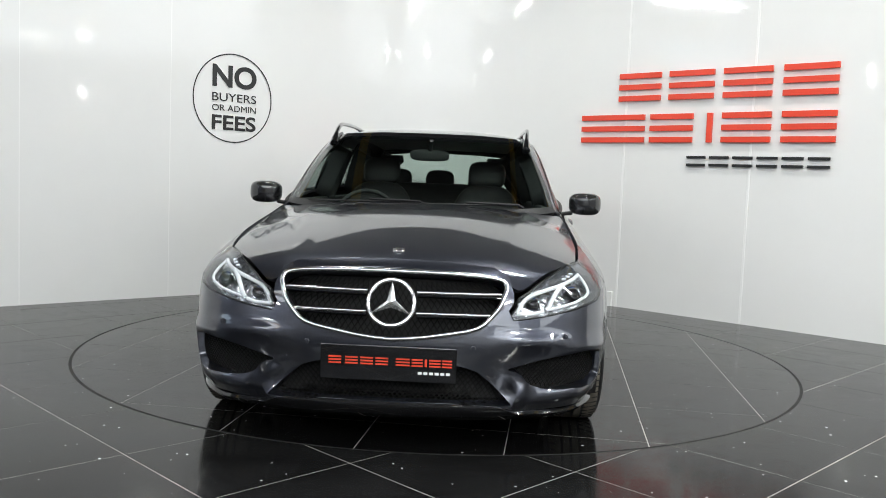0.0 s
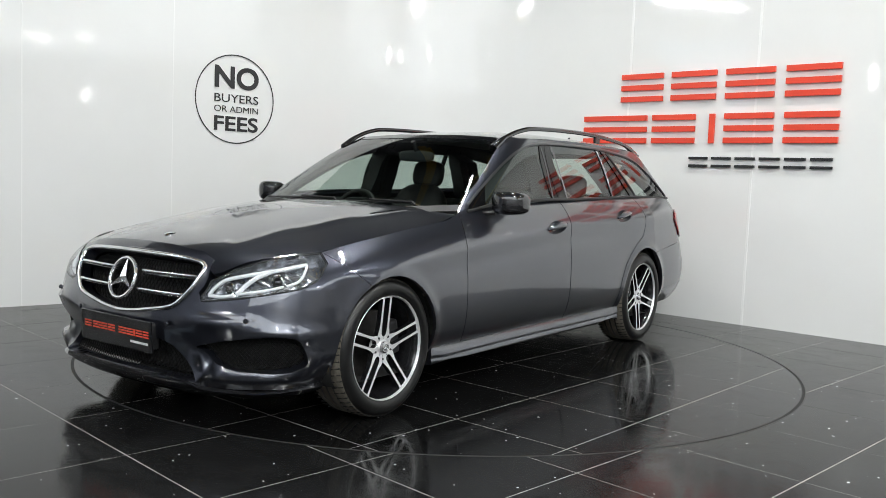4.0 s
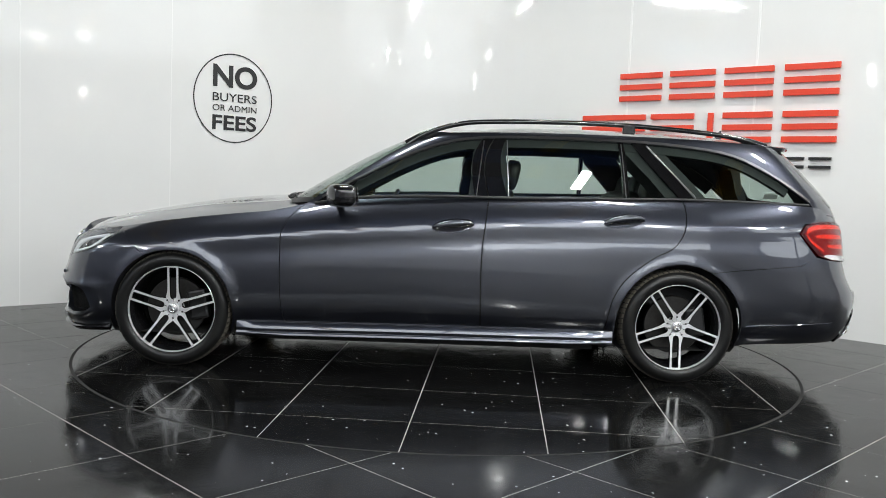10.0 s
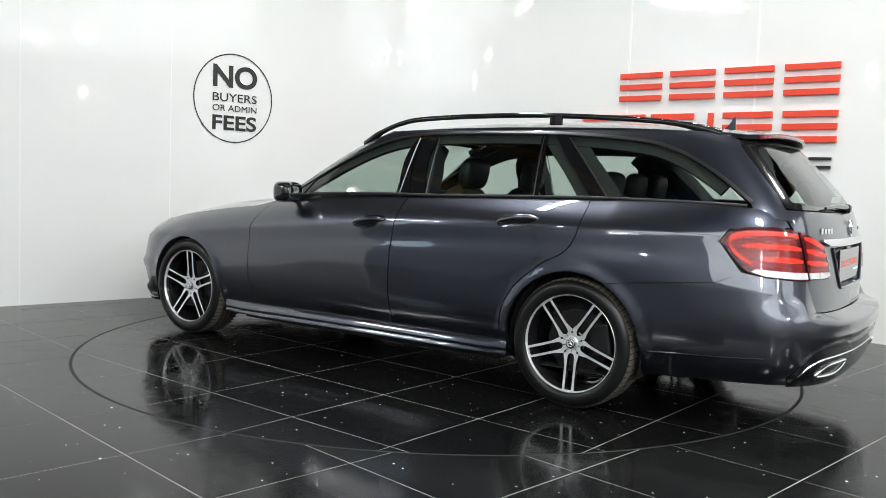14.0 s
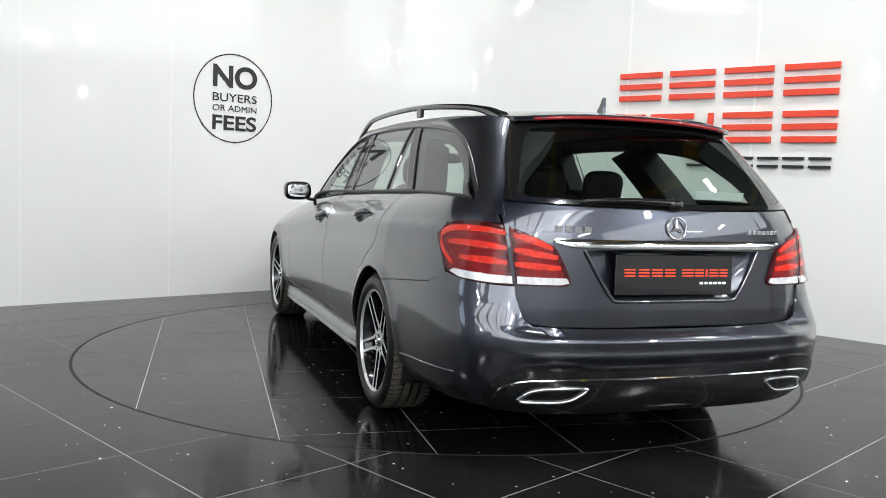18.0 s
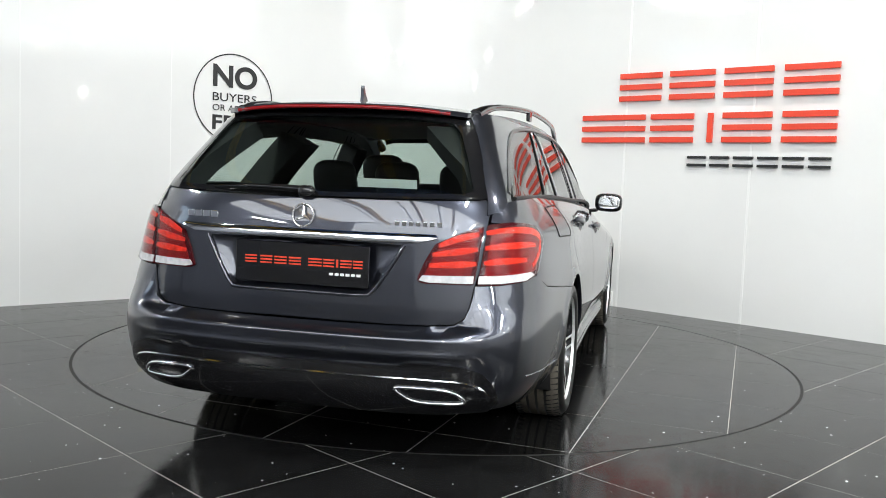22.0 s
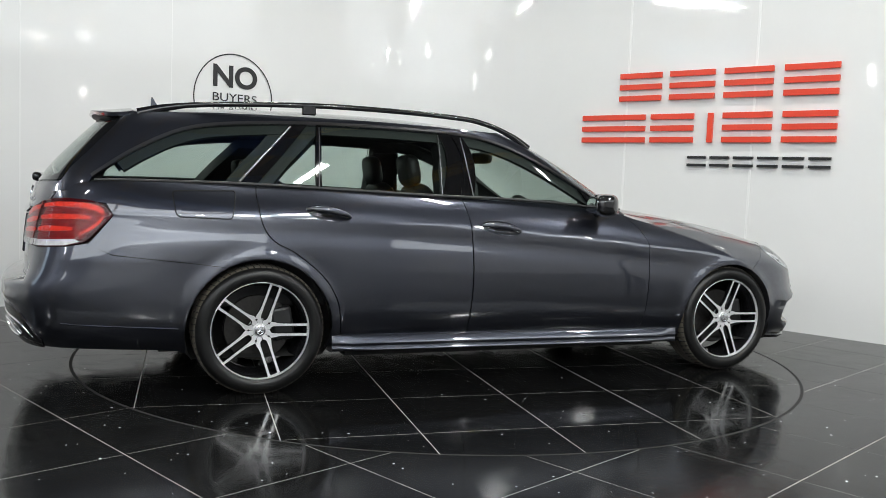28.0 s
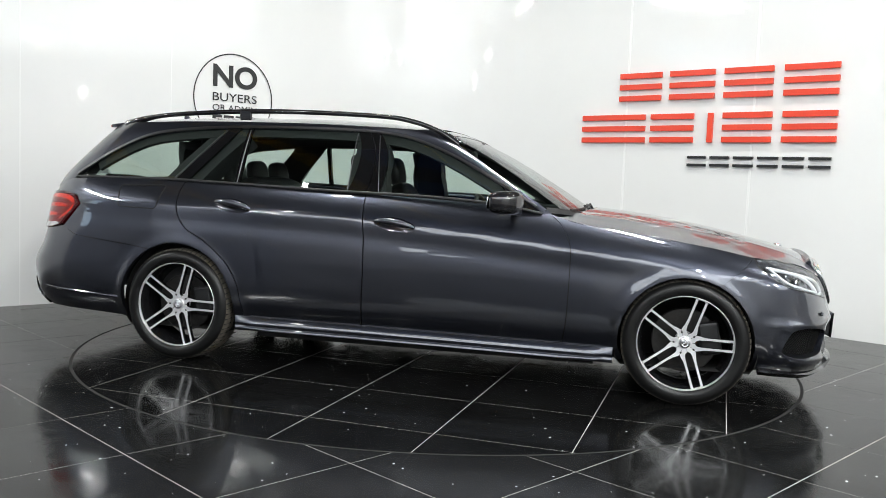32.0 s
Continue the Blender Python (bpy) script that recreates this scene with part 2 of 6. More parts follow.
def spline(points, n=8):
    """Catmull-Rom through 2D points, ends included."""
    p = [np.array(a, float) for a in points]
    if len(p) < 3:
        return [tuple(a) for a in p]
    p = [2 * p[0] - p[1]] + p + [2 * p[-1] - p[-2]]
    out = []
    for i in range(1, len(p) - 2):
        for k in range(n):
            u = k / n
            out.append(tuple(0.5 * (2 * p[i] + (p[i + 1] - p[i - 1]) * u + (2 * p[i - 1] - 5 * p[i] + 4 * p[i + 1] - p[i + 2]) * u * u
                                    + (3 * p[i] - p[i - 1] - 3 * p[i + 1] + p[i + 2]) * u ** 3)))
    out.append(tuple(p[-2]))
    return out


def rounded(points, times=2):
    """A closed outline with its corners cut round."""
    p = np.array(points, float)
    for _ in range(times):
        q = np.roll(p, -1, axis=0)
        p = np.stack([0.8 * p + 0.2 * q, 0.2 * p + 0.8 * q], 1).reshape(-1, 2)
    return [tuple(a) for a in p]


def dense(loop, step):
    """A closed outline with points at least every step."""
    out = []
    for a, b in zip(loop, loop[1:] + loop[:1]):
        n = max(1, int(math.dist(a, b) / step))
        out += [(a[0] + (b[0] - a[0]) * k / n, a[1] + (b[1] - a[1]) * k / n) for k in range(n)]
    return out


def inside(points, loop):
    p = np.asarray(points, float)
    hit = np.zeros(len(p), bool)
    for (x1, y1), (x2, y2) in zip(loop, loop[1:] + loop[:1]):
        if y1 != y2:
            c = (y1 > p[:, 1]) != (y2 > p[:, 1])
            hit ^= c & (p[:, 0] < (x2 - x1) * (p[:, 1] - y1) / (y2 - y1) + x1)
    return hit


def away(points, loop):
    """The distance of points from an outline."""
    p = np.asarray(points, float)
    best = np.full(len(p), 9.0)
    for a, b in zip(loop, loop[1:] + loop[:1]):
        a, b = np.array(a), np.array(b)
        ab = b - a
        u = np.clip(((p - a) @ ab) / max(1e-12, ab @ ab), 0, 1)
        best = np.minimum(best, np.linalg.norm(p - a - u[:, None] * ab, axis=1))
    return best


def shrunk(loop, d):
    """An outline moved inwards by d (outwards where d is negative)."""
    p = np.array(loop, float)
    area = 0.5 * np.sum(p[:, 0] * np.roll(p[:, 1], -1) - np.roll(p[:, 0], -1) * p[:, 1])
    t = np.roll(p, -1, axis=0) - np.roll(p, 1, axis=0)
    t /= np.maximum(1e-9, np.linalg.norm(t, axis=1))[:, None]
    n = np.stack([-t[:, 1], t[:, 0]], 1) * (1 if area > 0 else -1)
    return [tuple(a) for a in p + n * d]


def triangles(loop, holes, step):
    """A flat outline with holes, cut into triangles on an even grid."""
    from mathutils.geometry import delaunay_2d_cdt
    loops = [dense(loop, step)] + [dense(h, step) for h in holes]
    p = np.array(loops[0])
    lo, hi = p.min(0), p.max(0)
    gx, gy = np.meshgrid(np.arange(lo[0] + step / 2, hi[0], step), np.arange(lo[1] + step / 2, hi[1], step))
    g = np.stack([gx.ravel(), gy.ravel()], 1)
    if len(g):
        keep = inside(g, loops[0])
        for h in loops[1:]:
            keep &= ~inside(g, h)
        g = g[keep]
        for h in loops:
            if len(g):
                g = g[away(g, h) > 0.45 * step]
    vs, es = [], []
    for h in loops:
        n0 = len(vs)
        vs += [Vector(a) for a in h]
        es += [(n0 + i, n0 + (i + 1) % len(h)) for i in range(len(h))]
    vs += [Vector(a) for a in g]
    ov, _, of, *_ = delaunay_2d_cdt(vs, es, [], 0, 1e-6)
    ov = [tuple(v) for v in ov]
    c = np.array([np.mean([ov[i] for i in f], axis=0) for f in of])
    keep = inside(c, loops[0])
    for h in loops[1:]:
        keep &= ~inside(c, h)
    return ov, [tuple(f) for f, k in zip(of, keep) if k], loops


def part(name, data, mat, parent=None, label=""):
    """Links a bmesh or a mesh as one object under a thing or a part."""
    if isinstance(data, bmesh.types.BMesh):
        me = bpy.data.meshes.new(name)
        data.to_mesh(me)
        data.free()
    else:
        me = data
    if mat and not me.materials:
        me.materials.append(mat)
    ob = new(name, me)
    ob.parent = parent
    if label:
        tagged(ob, label)
    return ob


def smoothed(me, angle=40):
    me.shade_smooth()
    me.set_sharp_from_angle(angle=radians(angle))
    return me


def to_mesh(bm, name, mat=None, angle=None):
    me = bpy.data.meshes.new(name)
    bm.normal_update()
    bm.to_mesh(me)
    bm.free()
    if mat:
        me.materials.append(mat)
    if angle:
        smoothed(me, angle)
    return me


def box(bm, size, at=(0, 0, 0), turn=(0, 0, 0), bevel=0.0):
    m = Matrix.LocRotScale(at, Euler([radians(a) for a in turn]), size)
    vs = bmesh.ops.create_cube(bm, size=1, matrix=m)["verts"]
    if bevel:
        es = list({e for v in vs for e in v.link_edges})
        bmesh.ops.bevel(bm, geom=es, offset=bevel, segments=2, profile=0.5, affect="EDGES")
    return bm


def tube(bm, path, radius, sides=8, closed=False, flat=1.0):
    """A round bar along a path of 3D points."""
    pts = [Vector(p) for p in path]
    rings = []
    n = len(pts)
    up0 = Vector((0, 0, 1))
    for i, p in enumerate(pts):
        a = pts[(i - 1) % n] if closed or i else p
        b = pts[(i + 1) % n] if closed or i < n - 1 else p
        t = (b - a).normalized()
        u = up0 - t * up0.dot(t)
        if u.length < 0.05:
            u = Vector((0, 1, 0)) - t * t.y
        u.normalize()
        v = t.cross(u)
        r = radius(i / max(1, n - 1)) if callable(radius) else radius
        rings.append([bm.verts.new(p + u * (r * flat * math.sin(k * math.tau / sides)) + v * (r * math.cos(k * math.tau / sides))) for k in range(sides)])
    for i in range(n if closed else n - 1):
        a, b = rings[i], rings[(i + 1) % n]
        for k in range(sides):
            bm.faces.new((a[k], a[(k + 1) % sides], b[(k + 1) % sides], b[k]))
    if not closed:
        bm.faces.new(rings[0][::-1])
        bm.faces.new(rings[-1])
    return bm


def lathe(bm, profile, sides=48, axis="Y"):
    """Turns a profile of (radius, along) round an axis."""
    rings = []
    for r, h in profile:
        ring = []
        for k in range(sides):
            a = k * math.tau / sides
            c, s = r * math.cos(a), r * math.sin(a)
            ring.append(bm.verts.new((c, h, s) if axis == "Y" else ((c, s, h) if axis == "Z" else (h, c, s))))
        rings.append(ring)
    for a, b in zip(rings, rings[1:]):
        for k in range(sides):
            bm.faces.new((a[k], a[(k + 1) % sides], b[(k + 1) % sides], b[k]))
    return bm


def prism(bm, loop, place, depth):
    """A flat outline raised to a slab: place(a, b, d) gives the point, d runs from 0 to depth."""
    from mathutils.geometry import tessellate_polygon
    lo = [bm.verts.new(place(a, b, 0)) for a, b in loop]
    hi = [bm.verts.new(place(a, b, depth)) for a, b in loop]
    n = len(loop)
    for i in range(n):
        bm.faces.new((lo[i], lo[(i + 1) % n], hi[(i + 1) % n], hi[i]))
    for i, j, k in tessellate_polygon([[Vector((a, b, 0)) for a, b in loop]]):
        (ax, ay), (bx, by), (cx, cy) = loop[i], loop[j], loop[k]
        if abs((bx - ax) * (cy - ay) - (by - ay) * (cx - ax)) > 1e-12:
            bm.faces.new((hi[i], hi[j], hi[k]))
            bm.faces.new((lo[k], lo[j], lo[i]))
    bmesh.ops.recalc_face_normals(bm, faces=bm.faces[:])
    return bm

# ---------------------------------------------------------------- room: walls, floor, hall
WL, DL = Vector((-2.393, 1.869, 0)), Vector((0.75, 0.6615, 0)).normalized()
WR, DR = Vector((1.655, 2.347, 0)), Vector((0.749, -0.662, 0)).normalized()
NL, NR = Vector((DL.y, -DL.x, 0)), Vector((-abs(DR.y), -abs(DR.x), 0))
PANEL_W, WALL_H, WALL_T = 1.2195, 3.3, 0.06


def slab_along(bm, foot, thick, height, base=0.0):
    """A standing sheet along a line of floor points; its face lies on the line, its back behind it."""
    n = len(foot)
    rows = []
    for i, p in enumerate(foot):
        a, b = foot[max(0, i - 1)], foot[min(n - 1, i + 1)]
        t = (b - a).normalized()
        back = Vector((-t.y, t.x, 0)) * thick
        rows.append([bm.verts.new(p + Vector((0, 0, base))), bm.verts.new(p + Vector((0, 0, height))),
                     bm.verts.new(p + back + Vector((0, 0, height))), bm.verts.new(p + back + Vector((0, 0, base)))])
    for a, b in zip(rows, rows[1:]):
        for k in range(4):
            bm.faces.new((a[k], b[k], b[(k + 1) % 4], a[(k + 1) % 4]))
    bm.faces.new(rows[0])
    bm.faces.new(rows[-1][::-1])
    return bm


def build_walls():
    # straight sheets of the two walls, each a panel of its own
    left = tagged(new("wall_left"), "glossy white panelled wall with vertical joints", "wall", kind="structure")
    for k in range(-6, 0):
        a = WL + DL * (PANEL_W * k + 0.003)
        b = WL + DL * (PANEL_W * (k + 1) - 0.003)
        part("panel", to_mesh(slab_along(bmesh.new(), [a, b], WALL_T, WALL_H), "panel"), WALL_WHITE, left)
        j = bmesh.new()
        box(j, (0.010, 0.008, WALL_H), WL + DL * (PANEL_W * (k + 1)) - NL * 0.0035 + Vector((0, 0, WALL_H / 2)), (0, 0, math.degrees(math.atan2(DL.y, DL.x))), 0.002)
        part("joint_strip", j, JOINT_WHITE, left)
    right = tagged(new("wall_right"), "glossy white panelled wall carrying red letters", "wall", kind="structure")
    for k in range(0, 5):
        a = WR + DR * (PANEL_W * k * 0.975 + 0.003)
        b = WR + DR * (PANEL_W * (k + 1) * 0.975 - 0.003)
        part("panel", to_mesh(slab_along(bmesh.new(), [a, b], WALL_T, WALL_H), "panel"), WALL_WHITE, right)
        j = bmesh.new()
        box(j, (0.02, 0.012, WALL_H), WR + DR * (PANEL_W * k * 0.975) - NR * 0.0025 + Vector((0, 0, WALL_H / 2)), (0, 0, math.degrees(math.atan2(DR.y, DR.x))), 0.002)
        part("joint_strip", j, JOINT_WHITE, right)
    # the bent sheet that takes the wall round the corner
    corner = Vector((-0.098, 3.895, 0))
    a, b = corner - DL * 1.42, corner + DR * 1.42
    cen = a + NL * 1.605
    a0 = math.atan2(a.y - cen.y, a.x - cen.x)
    a1 = math.atan2(b.y - cen.y, b.x - cen.x)
    foot = [WL + DL * 0.003]
    for k in range(33):
        ang = a0 + (a1 - a0) * k / 32
        foot.append(cen + Vector((math.cos(ang), math.sin(ang), 0)) * 1.605)
    foot.append(WR - DR * 0.003)
    mid = tagged(new("wall_corner"), "white wall sheet bent round the corner of the stage", "wall", kind="structure")
    me = to_mesh(slab_along(bmesh.new(), foot, WALL_T, WALL_H), "panel", WALL_WHITE, 30)
    part("panel", me, WALL_WHITE, mid)
    # low white box that closes the foot of the joint
    bm = bmesh.new()
    box(bm, (0.05, 0.03, 0.14), WR - DR * 0.06 + Vector((0, 0, 0.07)) + NR * 0.016, (0, 0, math.degrees(math.atan2(DR.y, DR.x))), 0.004)
    tagged(part("joint_foot", bm, JOINT_WHITE), "small white box at the foot of a wall joint", "wall trim", kind="structure")


RING = 2.242


def tile_mesh(corner_loop, keep_outside, z0, z1):
    """A tile cut by the ring of the platform."""
    from mathutils.geometry import delaunay_2d_cdt
    r = RING + 0.011 if keep_outside else RING - 0.006
    cx, cy = sum(c[0] for c in corner_loop) / 4, sum(c[1] for c in corner_loop) / 4
    near = abs(math.hypot(cx, cy) - r) < 0.5
    if not near:
        if (math.hypot(cx, cy) > r) != keep_outside:
            return None
        vs, fs = corner_loop, [(0, 1, 2, 3)]
    else:
        ring = [(r * math.cos(a * math.tau / 180), r * math.sin(a * math.tau / 180)) for a in range(180)]
        pts = [Vector(c) for c in corner_loop] + [Vector(p) for p in ring]
        es = [(i, (i + 1) % 4) for i in range(4)] + [(4 + i, 4 + (i + 1) % 180) for i in range(180)]
        ov, _, of, *_ = delaunay_2d_cdt(pts, es, [], 0, 1e-6)
        vs = [tuple(v) for v in ov]
        c = np.array([np.mean([vs[i] for i in f], axis=0) for f in of])
        ok = inside(c, list(corner_loop)) & ((np.hypot(c[:, 0], c[:, 1]) > r - 1e-4) == keep_outside)
        fs = [tuple(f) for f, k in zip(of, ok) if k]
        if not fs:
            return None
    bm = bmesh.new()
    top = {}
    for f in fs:
        for i in f:
            if i not in top:
                top[i] = bm.verts.new((vs[i][0], vs[i][1], z1))
        bm.faces.new([top[i] for i in f])
    bmesh.ops.recalc_face_normals(bm, faces=bm.faces[:])
    if bm.faces[0].normal.z < 0:
        bmesh.ops.reverse_faces(bm, faces=bm.faces[:])
    rim = [e for e in bm.edges if e.is_boundary]
    ex = bmesh.ops.extrude_edge_only(bm, edges=rim)
    for v in ex["geom"]:
        if isinstance(v, bmesh.types.BMVert):
            v.co.z = z0
    return bm


def tile_grid(step, gap, turn, cx, cy, reach):
    """Corner loops of a turned square grid with a joint between the pieces."""
    c, s = math.cos(turn), math.sin(turn)
    n = int(reach / step) + 2
    h = step / 2 - gap / 2
    for i in range(-n, n + 1):
        for j in range(-n, n + 1):
            mx, my = (i + 0.5) * step, (j + 0.5) * step
            yield [(cx + c * (mx + a) - s * (my + b), cy + s * (mx + a) + c * (my + b)) for a, b in ((-h, -h), (h, -h), (h, h), (-h, h))]


def build_floor():
    bm = bmesh.new()
    bmesh.ops.create_grid(bm, x_segments=1, y_segments=1, size=40, matrix=Matrix.Translation((0, 0, -0.0009)))
    tagged(part("ground", bm, GROUT), "grouted screed under black stone tiles", "floor", kind="structure")
    bm = bmesh.new()
    lathe(bm, [(RING - 0.006, -0.0006), (RING + 0.011, -0.0006)], 180, "Z")
    tagged(part("ring_slot", bm, SLOT), "narrow dark slot round the platform", "floor slot", kind="structure")
    floor = tagged(new("floor"), "polished black granite tiles with pale joints", "floor", kind="structure")
    rest = bmesh.new()
    for loop in tile_grid(0.6195, 0.0048, radians(45), -0.322, -2.397, 17):
        cx, cy = sum(p[0] for p in loop) / 4, sum(p[1] for p in loop) / 4
        if cy > 5.5 or abs(cx) > 10.2 or cy < -13.2:
            continue
        if abs(cx) < 4.2 and -4.6 < cy and cy - 1.869 < 0.88 * (cx + 2.393) + 0.6 and cy - 2.347 < -0.884 * (cx - 1.655) + 0.6:
            t = tile_mesh(loop, True, -0.004, 0.0)
            if t:
                part("tile", t, STONE, floor)
        else:
            vs = [rest.verts.new((x, y, 0.0)) for x, y in loop]
            rest.faces.new(vs)
    tagged(part("outer_tiles", rest, STONE, floor), kind="stuff")


def build_turntable():
    top = new("turntable")
    tagged(top, "round revolving platform of polished black granite tiles", "turntable")
    bm = bmesh.new()
    lathe(bm, [(0.001, -0.0007), (RING - 0.0065, -0.0007)], 180, "Z")
    part("base_plate", bm, GROUT, top)
    for loop in tile_grid(0.611, 0.0044, radians(-5.0), 0.1525, 1.792, 5):
        t = tile_mesh(loop, False, -0.003, 0.0)
        if t:
            part("tile", t, PLATFORM, top)
    return top


def wall_bar(bm, w0, d, n, u0, u1, z0, z1, depth=0.025):
    """A raised rectangle on a wall from u0 to u1 along it and z0 to z1 up it."""
    a = w0 + d * u0 + n * 0.004
    b = w0 + d * u1 + n * 0.004
    vs = []
    for off in (0, depth):
        vs += [bm.verts.new(p + n * off + Vector((0, 0, z))) for p, z in ((a, z0), (b, z0), (b, z1), (a, z1))]
    for f in ((4, 5, 6, 7), (3, 2, 1, 0), (0, 1, 5, 4), (1, 2, 6, 5), (2, 3, 7, 6), (3, 0, 4, 7)):
        bm.faces.new([vs[i] for i in f])
    return bm


def build_signs():
    # raised wall lettering, kept as plain bars of its size and colour
    sign = tagged(new("wall_sign"), "large raised red and black bars on a white wall", "sign")
    rows = [(1.905, 2.155, ((-0.07, 0.345), (0.428, 0.843), (0.928, 1.343), (1.433, 1.86)), SIGN_RED),
            (1.53, 1.782, ((-0.454, 0.204), (0.262, 0.67), (0.802, 0.848), (0.934, 1.352), (1.439, 1.865)), SIGN_RED)]
    for z0, z1, cells, mat in rows:
        h = z1 - z0
        for u0, u1 in cells:
            if u1 - u0 < 0.1:
                part("bar", wall_bar(bmesh.new(), WR, DR, NR, u0, u1, z0, z1), mat, sign)
                continue
            for f0, f1 in ((0.0, 0.19), (0.405, 0.595), (0.81, 1.0)):
                part("bar", wall_bar(bmesh.new(), WR, DR, NR, u0, u1, z0 + h * f0, z0 + h * f1), mat, sign)
    for k in range(6):
        u0 = 0.632 + k * 0.207
        for f0, f1 in ((0.0, 0.25), (0.75, 1.0)):
            part("bar", wall_bar(bmesh.new(), WR, DR, NR, u0, u0 + 0.17, 1.325 + 0.088 * f0, 1.325 + 0.088 * f1, 0.02), SIGN_BLACK, sign)
    # round notice
    notice = tagged(new("wall_notice"), "thin black circle round four lines of black lettering", "sign")
    base = WL + NL * 0.003
    turn = Matrix((DL, Vector((0, 0, 1)), NL)).transposed().to_4x4()
    bm = bmesh.new()
    ring = [(0.593 + 0.394 * math.cos(a * math.tau / 96), 1.783 + 0.402 * math.sin(a * math.tau / 96)) for a in range(96)]
    ring2 = [(0.593 + 0.383 * math.cos(a * math.tau / 96), 1.783 + 0.391 * math.sin(a * math.tau / 96)) for a in range(96)]
    o = [bm.verts.new(base + DL * u + Vector((0, 0, z)) + NL * 0.002) for u, z in ring]
    i = [bm.verts.new(base + DL * u + Vector((0, 0, z)) + NL * 0.002) for u, z in ring2]
    for k in range(96):
        bm.faces.new((o[k], o[(k + 1) % 96], i[(k + 1) % 96], i[k]))
    part("circle", bm, SIGN_BLACK, notice)
    for text, z0, z1, bold in (("NO", 1.876, 2.078, 0.03), ("BUYERS", 1.752, 1.826, 0.003), ("OR ADMIN", 1.664, 1.720, 0.0), ("FEES", 1.493, 1.628, 0.022)):
        part("lettering", lettering(text, 0.385, 0.825, z0, z1, bold, base, turn), SIGN_BLACK, notice)


def lettering(text, u0, u1, z0, z1, bold, base, turn):
    """A line of letters fitted between u0 and u1 along a wall and z0 and z1 up it."""
    cu = bpy.data.curves.new("lettering", "FONT")
    cu.body = text
    cu.offset = bold
    cu.extrude = 0.003
    ob = new("lettering_draft", cu)
    dep = bpy.context.evaluated_depsgraph_get()
    me = bpy.data.meshes.new_from_object(ob.evaluated_get(dep))
    bpy.data.objects.remove(ob)
    co = np.array([v.co for v in me.vertices])
    lo, hi = co.min(0), co.max(0)
    for v in me.vertices:
        u = u0 + (v.co.x - lo[0]) / (hi[0] - lo[0]) * (u1 - u0)
        z = z0 + (v.co.y - lo[1]) / (hi[1] - lo[1]) * (z1 - z0)
        v.co = base + turn.to_3x3() @ Vector((u, z, 0.001 + (v.co.z - lo[2]) * 0.3))
    me.update()
    me.materials.clear()
    return me


